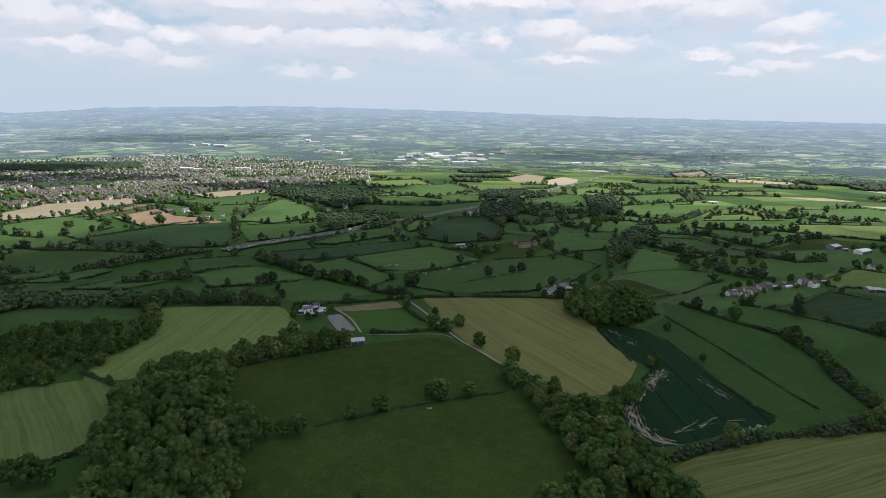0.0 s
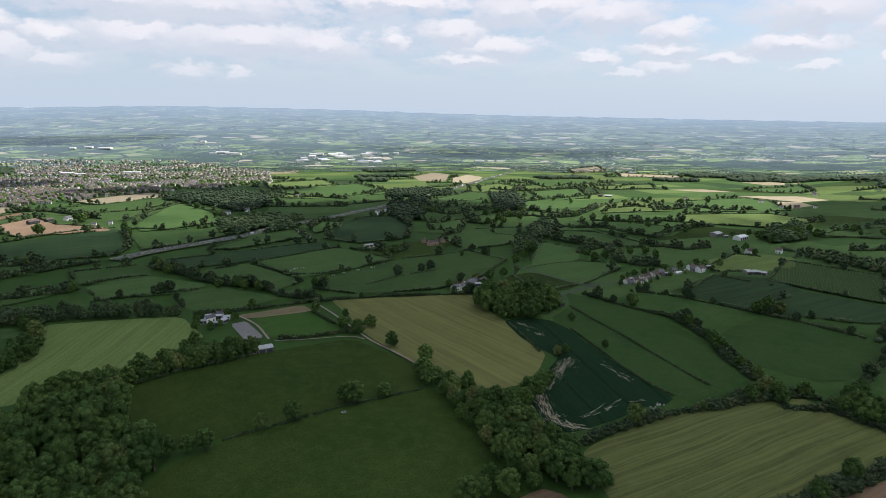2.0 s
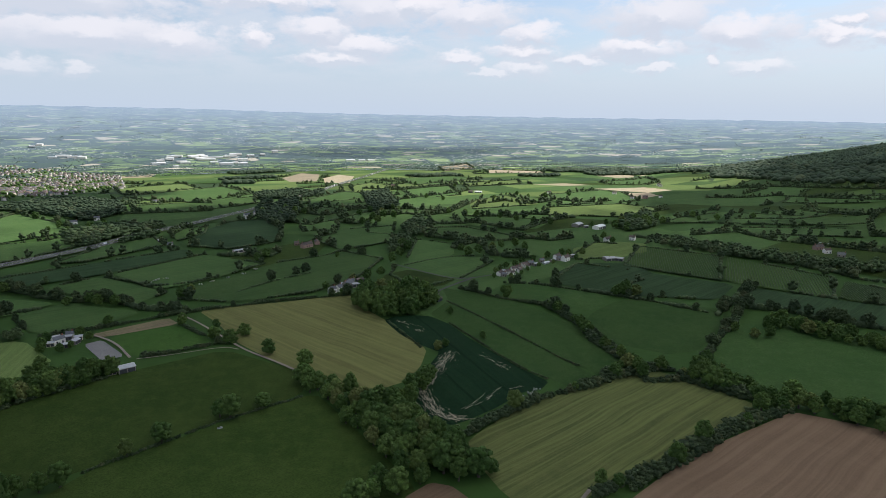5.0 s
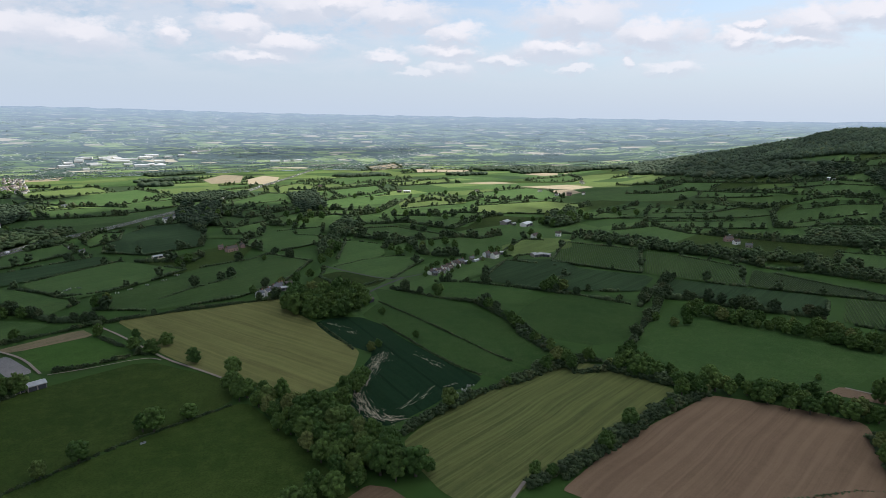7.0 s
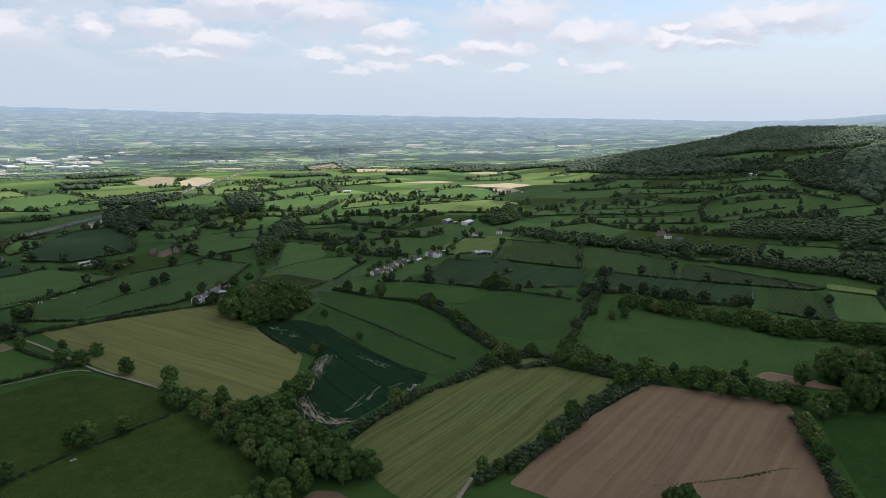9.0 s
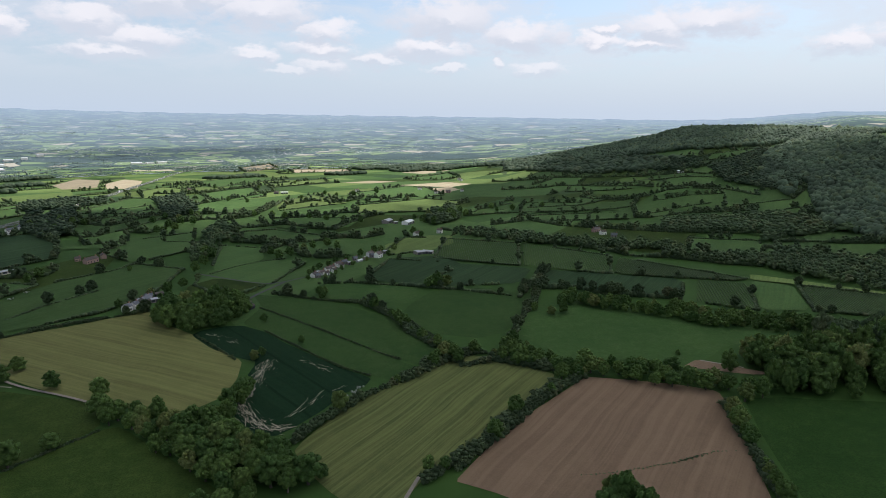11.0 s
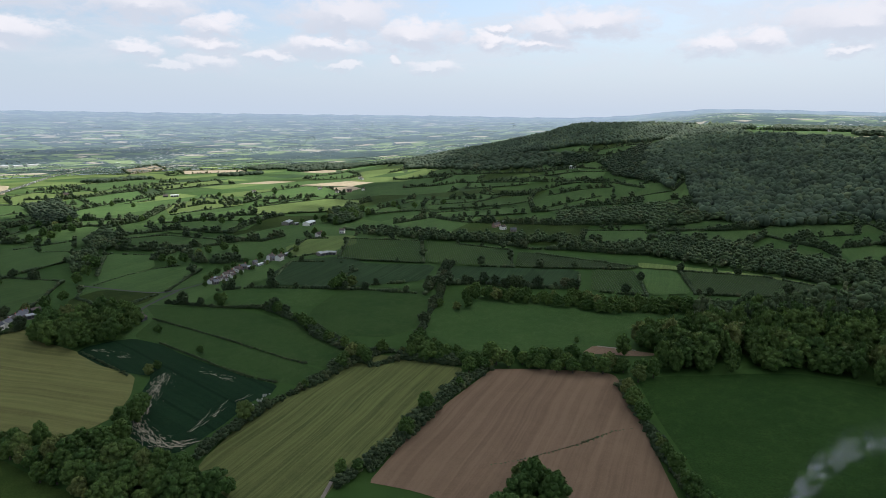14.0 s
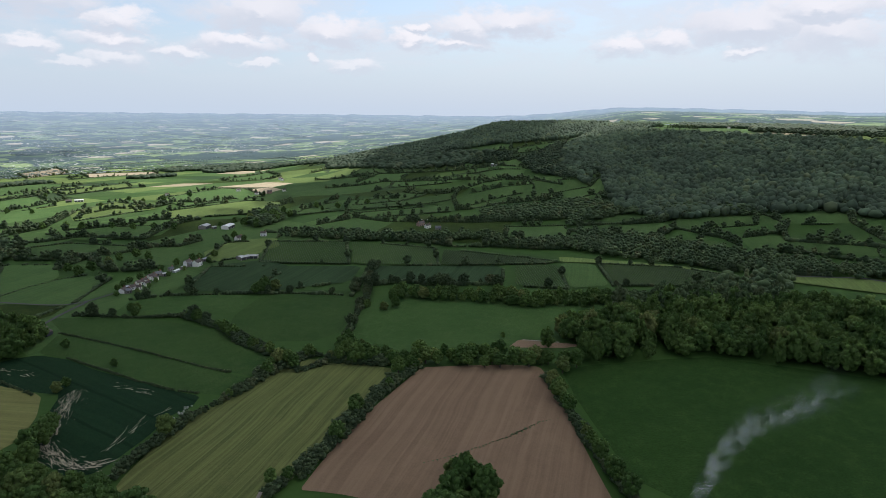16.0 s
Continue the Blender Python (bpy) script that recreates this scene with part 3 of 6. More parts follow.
def field(kind, flat, hedged=True, rows=0.0, turn=20):
    poly = pairs(flat)
    FIELDS.append((kind, poly, hedged, rows, turn))
    ob = draped("field", smooth_outline(poly), COVER[kind], 0.22 + 0.004 * len(FIELDS), turn)
    tagged(ob, FIELD_LABEL[kind], "field", kind="structure")


def wood(kind, flat):
    WOODS.append((kind, pairs(flat)))


def hedge(kind, flat):
    HEDGES.append((kind, pairs(flat)))


def lane(kind, flat):
    LANES.append((kind, pairs(flat)))


# fields near the camera
field("dark_pasture", (-65, 296, -39, 309, -7, 324, 41, 342, 49, 339, 63, 281, 73, 239, 71, 216, -91, 213, -94, 252, -86, 274), hedged=False)
field("dark_pasture", (-140, 368, -108, 391, -73, 411, -1, 434, 46, 374, 40, 345, -7, 327, -41, 312, -66, 299, -91, 290, -112, 305, -124, 332), hedged=False)
field("paddock", (-81, 490, -33, 502, -6, 450, -59, 439), hedged=False)
field("worn_grass", (-99, 497, -42, 522, -33, 503, -81, 490), hedged=False)
field("arena_sand", (-95, 478, -84, 484, -65, 445, -78, 440), hedged=False)
field("hay", (-19, 532, 5, 538, 49, 534, 88, 537, 114, 541, 112, 494, 122, 455, 124, 423, 132, 387, 119, 361, 103, 341, 86, 336, 72, 341, 54, 364, 43, 375, 29, 402, 14, 432, 6, 450, -4, 491), hedged=False, turn=-62)
field("dark_crop", (120, 457, 129, 463, 145, 462, 158, 455, 166, 431, 168, 400, 174, 361, 179, 333, 185, 310, 176, 303, 161, 302, 142, 291, 119, 282, 109, 280, 101, 288, 100, 317, 109, 340, 139, 379, 133, 390, 123, 420), hedged=False, turn=-87)
field("meadow", (159, 459, 186, 488, 198, 427, 206, 369, 217, 310, 221, 301, 197, 295, 189, 308, 181, 337, 174, 371, 169, 402, 167, 433), hedged=False)
field("meadow", (197, 532, 221, 500, 243, 465, 254, 423, 260, 386, 261, 349, 256, 317, 231, 305, 221, 303, 212, 343, 200, 420, 188, 489), hedged=False)
field("mown", (116, 266, 133, 276, 151, 285, 174, 293, 196, 295, 221, 300, 259, 301, 270, 281, 275, 265, 281, 242, 239, 226, 208, 218, 174, 210, 154, 207, 135, 198, 129, 192, 114, 199, 108, 217, 107, 241, 110, 261), hedged=False, turn=20)
field("ploughed", (293, 229, 310, 210, 329, 186, 339, 167, 322, 150, 297, 131, 271, 111, 244, 90, 216, 67, 177, 100, 173, 147, 165, 174, 160, 185, 156, 193, 174, 200, 202, 211, 234, 218, 272, 225), hedged=False, turn=18)
field("lush_pasture", (342, 153, 364, 137, 372, 127, 400, 102, 421, 78, 432, 32, 444, -19, 453, -61, 317, -56, 238, 25, 250, 78, 267, 91, 289, 111, 310, 129), hedged=False)
field("meadow", (308, 304, 338, 333, 391, 355, 427, 295, 447, 249, 499, 166, 475, 161, 449, 189, 415, 201, 374, 196, 358, 203, 339, 231, 296, 240, 288, 249, 290, 280), hedged=False)
field("meadow", (333, 441, 373, 423, 393, 390, 392, 371, 358, 349, 310, 319, 286, 321, 276, 333, 265, 349, 267, 372, 271, 401, 290, 418), hedged=False)
field("meadow", (262, 525, 288, 511, 332, 456, 297, 421, 263, 445, 226, 497), hedged=False)
field("bare_earth", (374, 201, 380, 185, 393, 156, 378, 167, 356, 200), hedged=False)
field("light_pasture", (-238, 493, -184, 500, -137, 502, -106, 446, -132, 415, -163, 383, -190, 352, -218, 346, -234, 384, -224, 415, -218, 452), hedged=False, turn=84)
field("light_pasture", (-264, 326, -243, 340, -207, 355, -190, 338, -176, 316, -171, 275, -183, 262, -199, 245, -204, 245), hedged=False, turn=128)
field("ploughed", (66, 228, 81, 235, 89, 229, 93, 217, 83, 196, 59, 208), hedged=False, turn=20)
field("dark_pasture", (-188, 223, -173, 232, -157, 242, -125, 206, -166, 196), hedged=False)
field("pasture", (-357, 460, -334, 479, -256, 489, -241, 472, -263, 450, -312, 444, -339, 435), hedged=False)
# vineyard and crop strips at the foot of the ridge
field("vine_ground", (498, 625, 554, 547, 470, 462, 417, 546), rows=2.6, turn=-127)
field("vine_ground", (558, 542, 588, 431, 519, 377, 471, 458), rows=2.6, turn=-134)
field("vine_ground", (589, 419, 612, 281, 595, 287, 522, 376), rows=2.6, turn=-127)
field("row_crop", (304, 511, 373, 573, 471, 444, 418, 410, 351, 448))
field("row_crop", (476, 433, 559, 320, 500, 285, 423, 393))
field("vine_ground", (570, 310, 596, 274, 518, 226, 497, 271), rows=2.6, turn=-143)
field("light_pasture", (634, 289, 648, 246, 671, 168, 664, 97, 593, 143, 661, 166, 632, 240, 612, 277), hedged=False)
field("vine_ground", (627, 239, 661, 166, 657, 106, 591, 142, 553, 195), rows=2.6, turn=-137)
field("pasture", (608, 275, 624, 242, 552, 198, 521, 225), hedged=False)
field("light_pasture", (397, 615, 460, 665, 496, 628, 444, 579, 383, 589))
field("light_pasture", (688, 72, 711, 3, 706, -50, 670, -49, 668, 19, 667, 57), hedged=False)
# fields under the ridge and on its slope
field("pasture", (766, 433, 810, 360, 736, 320, 697, 394))
field("pasture", (807, 348, 860, 231, 822, 213, 787, 254, 738, 318))
field("pasture", (893, 228, 921, 135, 879, 118, 826, 210))
field("pasture", (935, 109, 952, 20, 902, 6, 886, 83))
field("pasture", (760, 220, 799, 152, 755, 134, 719, 191))
field("pasture", (845, 78, 840, -2, 787, -15, 791, 71))
field("pasture", (819, 130, 840, 83, 793, 73, 773, 110))
field("pasture", (842, 813, 1003, 675, 920, 632, 747, 734))
field("pasture", (976, 650, 1051, 533, 959, 486, 865, 527, 885, 601))
field("pasture", (1067, 535, 1101, 424, 1043, 417, 979, 485))
field("pasture", (922, 462, 1003, 385, 972, 361, 872, 446))
field("pasture", (718, 701, 902, 620, 847, 576, 672, 661))
field("pasture", (704, 794, 843, 826, 751, 751, 650, 755))
field("pasture", (1455, 997, 1395, 773, 1325, 734, 1354, 910))
field("pasture", (1347, 723, 1418, 629, 1336, 613, 1290, 707))
field("pasture", (1309, 1212, 1299, 962, 1247, 933, 1226, 1178))
field("pasture", (1196, 789, 1200, 616, 1155, 606, 1149, 743))
field("pasture", (1120, 931, 1139, 736, 1094, 722, 1040, 881))
field("pasture", (2301, 504, 2309, 213, 1428, 103, 1468, 322), hedged=False)
field("stubble", (1443, 248, 1537, 116, 1394, 105, 1404, 220), hedged=False)
field("light_pasture", (1532, 90, 2164, -8, 1397, -64, 1350, 52))
field("light_pasture", (1283, 36, 1270, -7, 1241, -31, 1254, 22))
# fields of the middle distance, west side
field("pasture", (-250, 606, -203, 640, -134, 597, -160, 570, -222, 561))
field("pasture", (-287, 667, -219, 693, -198, 635, -257, 608))
field("pasture", (-162, 568, -126, 593, -62, 544, -91, 518, -135, 515))
field("pasture", (-157, 653, -112, 682, -48, 601, -72, 567, -105, 598))
field("pasture", (-104, 691, -17, 756, 46, 686, -14, 631, -55, 614))
field("pasture", (-28, 607, 63, 687, 117, 704, 140, 721, 174, 666, 128, 593, 79, 558, 9, 548, -35, 574))
field("pasture", (-171, 760, -124, 858, -79, 889, -62, 828, -139, 762))
field("pasture", (-58, 891, -40, 956, -13, 947, -16, 894, -48, 855))
field("row_crop", (-25, 904, 23, 993, 70, 1004, 88, 893, 76, 806, 12, 779, -34, 814))
field("row_crop", (-209, 706, -155, 734, -37, 795, -28, 756, -120, 688, -179, 667))
field("pasture", (-503, 679, -446, 711, -359, 698, -348, 664, -383, 616, -441, 590))
field("pasture", (-441, 590, -360, 627, -341, 613, -360, 568, -423, 566))
field("pasture", (-328, 570, -281, 612, -263, 582, -295, 548, -346, 545))
field("row_crop", (-472, 767, -392, 865, -326, 918, -269, 798, -268, 741, -344, 723, -410, 719))
field("pasture", (-317, 958, -322, 1219, -223, 1067, -185, 970, -245, 920, -287, 891))
field("pasture", (-300, 881, -208, 908, -165, 955, -138, 894, -199, 803, -249, 770))
field("bare_earth", (-573, 944, -550, 1107, -517, 1125, -540, 956))
field("stubble", (-724, 989, -730, 1114, -621, 1228, -568, 1143, -598, 949, -663, 904))
field("bare_earth", (-516, 945, -491, 1044, -428, 967, -354, 938, -329, 903, -436, 871))
field("stubble", (-543, 1288, -446, 1485, -374, 1369, -453, 1207))
field("pasture", (-559, 1124, -464, 1206, -378, 1338, -328, 1241, -368, 1116, -459, 1061))
field("pasture", (-635, 863, -598, 949, -513, 907, -471, 860, -486, 766, -589, 799))
field("light_pasture", (-244, 1823, -85, 2029, -41, 1725, -123, 1558, -198, 1586))
field("pasture", (-179, 1486, 23, 1741, 87, 1458, -30, 1292, -122, 1382))
field("pasture", (-147, 1270, -30, 1292, 83, 1380, 75, 1240, -47, 1124, -125, 1166))
field("pasture", (-397, 528, -386, 557, -356, 579, -325, 574, -361, 536))
field("pasture", (96, 982, 180, 1104, 264, 1115, 256, 1038, 133, 917))
field("pasture", (116, 916, 177, 948, 162, 862, 114, 867))
field("pasture", (118, 805, 182, 864, 249, 869, 211, 757, 141, 727))
field("pasture", (146, 1209, 282, 1419, 332, 1357, 277, 1169, 151, 1117))
# fields of the middle distance, centre and east side
field("pasture", (163, 595, 193, 642, 257, 650, 300, 624, 228, 558, 173, 534))
field("dark_pasture", (157, 595, 189, 607, 221, 554, 199, 535, 142, 536))
field("pasture", (206, 668, 247, 759, 281, 714, 259, 655, 195, 628))
field("pasture", (287, 837, 343, 821, 379, 735, 346, 709, 289, 736))
field("pasture", (354, 911, 431, 893, 497, 833, 433, 772, 359, 822))
field("light_pasture", (413, 644, 490, 658, 517, 636, 482, 590, 384, 595))
field("row_crop", (317, 535, 377, 575, 430, 549, 422, 500, 357, 475, 324, 481))
field("pasture", (163, 1180, 308, 1250, 310, 1132, 175, 1073))
field("light_pasture", (335, 1590, 429, 1732, 448, 1517, 359, 1353, 304, 1387))
field("light_pasture", (467, 1103, 592, 1193, 586, 1103, 578, 1019, 427, 997))
field("light_pasture", (561, 970, 732, 977, 765, 885, 625, 833, 508, 897))
field("pasture", (659, 1162, 870, 1254, 893, 1193, 804, 1016, 618, 1002))
field("light_pasture", (650, 1593, 907, 1745, 815, 1551, 614, 1468))
field("pasture", (430, 1460, 575, 1489, 504, 1238, 390, 1204))
field("pasture", (555, 1939, 805, 2080, 858, 1900, 514, 1581))
field("stubble", (992, 2705, 1194, 2848, 1110, 2549, 922, 2445))
field("stubble", (1111, 2458, 1282, 2261, 1226, 2117, 1032, 2229))
field("stubble", (228, 2209, 340, 2551, 393, 2415, 300, 1904, 218, 1893), hedged=False)
field("stubble", (350, 2096, 459, 2367, 481, 2198, 367, 1741, 305, 1786), hedged=False)
field("pasture", (1129, 1627, 1433, 1783, 1269, 1510, 1084, 1505))
field("pasture", (670, 801, 843, 850, 787, 780, 647, 747))
field("pasture", (827, 807, 1018, 797, 967, 734, 740, 709))
field("pasture", (917, 673, 1046, 574, 1009, 506, 868, 599))
# lanes and the dual carriageway
lane("carriageway", (-261, 715, -237, 753, -181, 804, -139, 848, -106, 907, -41, 980, 20, 1068, 93, 1181, 156, 1301, 248, 1493, 413, 1913, 610, 2422, 730, 2660, 1001, 3005))
lane("track", (-31, 523, -17, 496, 3, 448, 14, 424, 31, 398, 44, 374))
lane("lane", (181, 632, 197, 597, 217, 558, 236, 551, 272, 560))
lane("lane", (236, 551, 202, 530, 181, 513))
lane("lane", (688, 59, 709, 3, 707, -19))
lane("track", (374, 198, 385, 174))
lane("path", (-57, 435, -35, 435, -1, 439, 8, 430))
lane("track", (128, 194, 137, 200, 146, 206))
lane("track", (-91, 496, -74, 474, -61, 439))
# woods and belts
wood("big", (-186, 330, -170, 359, -141, 371, -128, 340, -112, 305, -85, 271, -90, 248, -87, 227, -76, 198, -137, 196, -152, 234, -160, 255, -170, 291))
wood("mid", (-163, 367, -140, 394, -106, 414, -71, 427, -67, 411, -107, 389, -139, 367, -152, 339))
wood("mid", (-367, 466, -336, 482, -253, 493, -219, 501, -137, 502, -141, 519, -242, 522, -392, 501))
wood("scrub", (-326, 412, -306, 436, -267, 450, -234, 449, -235, 418, -230, 361, -240, 335, -262, 324))
wood("mid", (-263, 509, -242, 494, -218, 456, -210, 416, -223, 357, -234, 370, -224, 412, -228, 452, -241, 472))
wood("big", (106, 498, 119, 459, 141, 457, 172, 480, 181, 513, 152, 533, 114, 524))
wood("ridge", (1334, 598, 1596, 582, 2269, 515, 1388, 459, 1323, 455, 1157, 446, 1220, 508))
wood("belt", (39, 364, 47, 334, 55, 312, 58, 288, 65, 270, 71, 251, 72, 251, 65, 242, 43, 230, 110, 232, 115, 241, 103, 233, 105, 251, 101, 265, 95, 281, 92, 297, 100, 314, 113, 332, 131, 351, 128, 358, 106, 332, 91, 318, 81, 316, 70, 323, 59, 346, 47, 361))
wood("mid", (276, 237, 294, 230, 336, 164, 338, 149, 359, 154, 345, 194, 332, 217, 306, 242))
wood("tall", (344, 151, 379, 122, 402, 103, 423, 78, 434, 32, 446, -19, 447, -45, 586, -52, 592, -19, 567, 46, 515, 125, 470, 153, 383, 196, 368, 190, 382, 151))
wood("ridge", (1157, 530, 1334, 598, 1596, 582, 1525, 520, 1345, 469, 1158, 452, 1046, 423))
wood("big", (182, 141, 202, 128, 195, 115, 174, 93, 147, 131))
wood("mid", (393, 340, 427, 284, 444, 232, 492, 165, 515, 174, 466, 261, 412, 349))
wood("mid", (269, 280, 285, 245, 296, 243, 299, 282, 298, 303))
wood("mid", (639, 406, 675, 299, 669, 171, 688, 59, 707, -19, 718, -75, 756, -78, 744, -18, 748, 117, 774, 228, 720, 319))
wood("mid", (514, 645, 591, 496, 682, 390, 705, 403, 617, 517, 569, 617))
wood("ridge", (1158, 452, 1345, 469, 1525, 520, 1405, 252, 1353, 96, 1280, -6, 1198, -138, 926, -117, 914, -15, 941, 57, 921, 135, 868, 233, 915, 323, 998, 368))
wood("ridge", (2363, 2178, 2817, 2067, 3115, 2010, 3531, 1972, 3281, 1470, 1626, 593, 1498, 517, 1419, 637, 1388, 778, 1429, 979, 1466, 1214))
wood("mid", (1229, 660, 1376, 639, 1328, 536, 1122, 440, 1094, 483, 1124, 571))
wood("mid", (845, 525, 939, 418, 951, 346, 905, 311, 848, 377, 792, 482))
wood("mid", (804, 357, 893, 306, 910, 126, 929, 115, 937, 160, 935, 321, 845, 366))
wood("mid", (-1937, 2619, -1723, 2824, -1400, 2851, -1280, 2603, -1508, 2393, -1778, 2400))
wood("mid", (-1111, 1657, -1026, 1837, -904, 1644, -991, 1498))
wood("mid", (-369, 1285, -308, 1481, -178, 1328, -144, 1145, -184, 1072, -269, 1184))
wood("mid", (-168, 837, -122, 905, -74, 941, -79, 889, -137, 840))
wood("mid", (1305, 2206, 1728, 2312, 1708, 1762, 1536, 2055))
wood("mid", (1674, 1727, 1420, 998, 1276, 710, 1213, 672, 1247, 1013, 1411, 1455))
wood("mid", (2644, 677, 2715, 426, 2688, 194, 2591, -8, 2323, -8, 2400, 172, 2410, 433, 2331, 597))
wood("mid", (1630, 256, 1756, 91, 1567, -5, 1406, -5, 1428, 103, 1472, 231))
wood("mid", (-188, 933, -125, 1003, -61, 962, -115, 885, -176, 869))
wood("mid", (85, 1400, 180, 1480, 235, 1420, 225, 1350, 152, 1290, 85, 1320))
wood("mid", (86, 1229, 158, 1267, 119, 991, 80, 920, 63, 1066))
wood("mid", (302, 1290, 375, 1379, 311, 1069, 252, 1020))
wood("mid", (262, 868, 298, 899, 276, 804, 252, 767, 244, 801))
wood("mid", (205, 750, 251, 795, 221, 705, 187, 684))
wood("mid", (1447, 1285, 1516, 1247, 1900, 1700, 1760, 1960))
wood("mid", (616, 809, 689, 847, 611, 735, 534, 709))
wood("mid", (764, 322, 778, 271, 769, 212, 704, 237, 671, 282))
wood("tall", (486, 172, 512, 148, 562, 118, 627, 88, 666, 59, 568, 48, 499, 103, 462, 153))
wood("mid", (-125, 431, -108, 431, -94, 429, -81, 425, -72, 421, -73, 414, -85, 406, -107, 398, -116, 398))
# hedges
hedge("tall", (113, 269, 138, 280, 165, 290, 199, 295, 235, 302, 265, 301))
hedge("tall", (162, 199, 181, 205, 208, 212, 237, 221, 264, 227, 293, 231))
hedge("low", (-66, 297, -39, 310, -7, 326, 41, 342))
hedge("low", (186, 488, 200, 420, 208, 367, 213, 335, 221, 303))
hedge("mid", (212, 522, 235, 480, 261, 449, 267, 408, 260, 348, 246, 312))
hedge("low", (167, 433, 171, 396, 175, 362, 179, 334, 187, 312))
hedge("mid", (-60, 438, -35, 440, -5, 448, 8, 442))
hedge("mid", (-33, 503, -6, 450, 16, 424, 46, 374))
hedge("mid", (-128, 507, -90, 512, -32, 531, 50, 539, 111, 535))
hedge("low", (123, 454, 129, 389))
hedge("tall", (301, 304, 344, 335, 384, 359, 443, 407, 480, 436))
hedge("mid", (261, 527, 288, 511, 334, 459, 358, 425, 389, 369))
hedge("low", (15, 583, 44, 606, 91, 632))
hedge("mid", (-140, 367, -108, 390, -69, 410))
hedge("mid", (-224, 359, -190, 338, -176, 316))
hedge("mid", (-182, 260, -171, 272))
hedge("thick", (271, 235, 211, 217, 169, 206, 146, 201, 137, 201))
hedge("trees", (323, 154, 304, 137, 282, 117, 262, 99, 244, 82, 230, 67))
hedge("trees", (262, 447, 262, 403, 252, 359, 250, 322, 243, 293))
hedge("thick", (241, 290, 268, 283, 276, 264, 287, 246))
hedge("trees", (267, 285, 271, 271, 278, 260, 287, 246))
hedge("trees", (223, 306, 241, 307, 260, 305, 270, 296))
# grassy baulk across the ploughed field
hedge("baulk", (205, 161, 216, 154, 234, 146, 254, 138, 272, 134, 283, 126))
# rows of hedge trees
hedge("row", (-419, 560, -400, 574, -383, 594, -370, 618, -351, 629, -339, 654, -313, 678, -288, 702, -260, 722))
hedge("row", (-520, 702, -505, 714, -471, 705, -444, 706, -404, 705, -361, 698, -320, 713))
hedge("row", (-311, 565, -287, 576, -263, 587, -250, 597))
hedge("mid", (-253, 614, -229, 632, -203, 643))
hedge("row", (-215, 680, -181, 653, -152, 622, -122, 597, -94, 588, -79, 574, -63, 552, -37, 540, -24, 512))
hedge("mid", (-222, 558, -193, 566, -154, 579, -120, 587))
hedge("mid", (-108, 678, -78, 648, -64, 627, -26, 629, 0, 645))
hedge("low", (-460, 618, -430, 628))
hedge("mid", (-510, 801, -469, 770, -443, 817, -412, 870, -368, 917, -331, 927))
hedge("mid", (-331, 927, -241, 898, -228, 907))
hedge("mid", (-341, 988, -336, 1119, -316, 1208, -270, 1213))
hedge("row", (-571, 1133, -491, 1108, -401, 1030, -384, 1015))
hedge("row", (-168, 1300, -70, 1319, 0, 1260))
hedge("row", (-142, 1145, -79, 1139, 0, 1139))
hedge("mid", (150, 1201, 206, 1142, 262, 1090))
hedge("row", (129, 1074, 165, 1004, 212, 1048, 259, 1076, 320, 1040, 381, 988))
hedge("row", (175, 934, 200, 906, 257, 976, 302, 980, 324, 948, 374, 970, 478, 1103))
hedge("row", (293, 885, 324, 860, 372, 851, 397, 794, 413, 774, 501, 837, 549, 854))
hedge("row", (267, 775, 291, 746, 321, 729, 347, 713, 392, 716, 410, 692, 451, 702))
hedge("row", (271, 692, 317, 720, 301, 646, 317, 626, 342, 614))
hedge("low", (311, 694, 351, 714, 410, 692))
hedge("low", (197, 826, 238, 794))
hedge("low", (187, 626, 224, 643, 255, 649, 283, 646))
hedge("row", (381, 921, 429, 902, 499, 904, 535, 879))
hedge("row", (349, 1494, 432, 1416, 554, 1498, 637, 1582))
hedge("row", (344, 1188, 487, 1273, 571, 1340))
hedge("row", (464, 1057, 538, 1088, 567, 1030, 650, 1085, 667, 1026, 747, 1023))
hedge("row", (0, 747, 24, 733, 56, 722, 70, 742))
hedge("row", (617, 666, 697, 664, 698, 601, 728, 557, 757, 515, 784, 475, 813, 434, 853, 376))
hedge("row", (534, 678, 559, 643, 567, 592))
hedge("row", (575, 546, 603, 487, 612, 452, 610, 416, 638, 383, 659, 331, 682, 297))
hedge("mid", (647, 761, 710, 744, 837, 682, 940, 643))
hedge("mid", (795, 759, 890, 725, 995, 737, 1001, 693))
hedge("row", (978, 790, 986, 695, 1063, 652, 1079, 548, 1050, 471))
hedge("row", (940, 643, 858, 580, 921, 505, 972, 434))
hedge("row", (979, 1017, 1106, 959, 1107, 748, 1081, 640, 1086, 563))
hedge("row", (1140, 1222, 1213, 1053, 1192, 807, 1176, 642, 1183, 537))
hedge("row", (1347, 1293, 1319, 1083, 1273, 817, 1212, 714, 1255, 650, 1274, 581))
hedge("row", (486, 433, 430, 406, 380, 374))
hedge("row", (423, 383, 447, 366, 455, 330, 474, 311, 496, 283))
hedge("row", (755, 536, 804, 494, 836, 435, 877, 381, 944, 371, 890, 302))
hedge("row", (779, 338, 785, 274, 773, 226, 837, 215, 812, 151, 779, 118))
hedge("row", (820, 346, 865, 236, 884, 228, 928, 120))
hedge("row", (820, 126, 855, 90, 820, 78, 820, -17))
hedge("row", (924, 120, 887, 87, 843, 92))
hedge("row", (961, 30, 896, 16, 843, -17))
hedge("row", (692, 175, 676, 116, 704, 89, 693, 72, 705, 23, 709, -19))
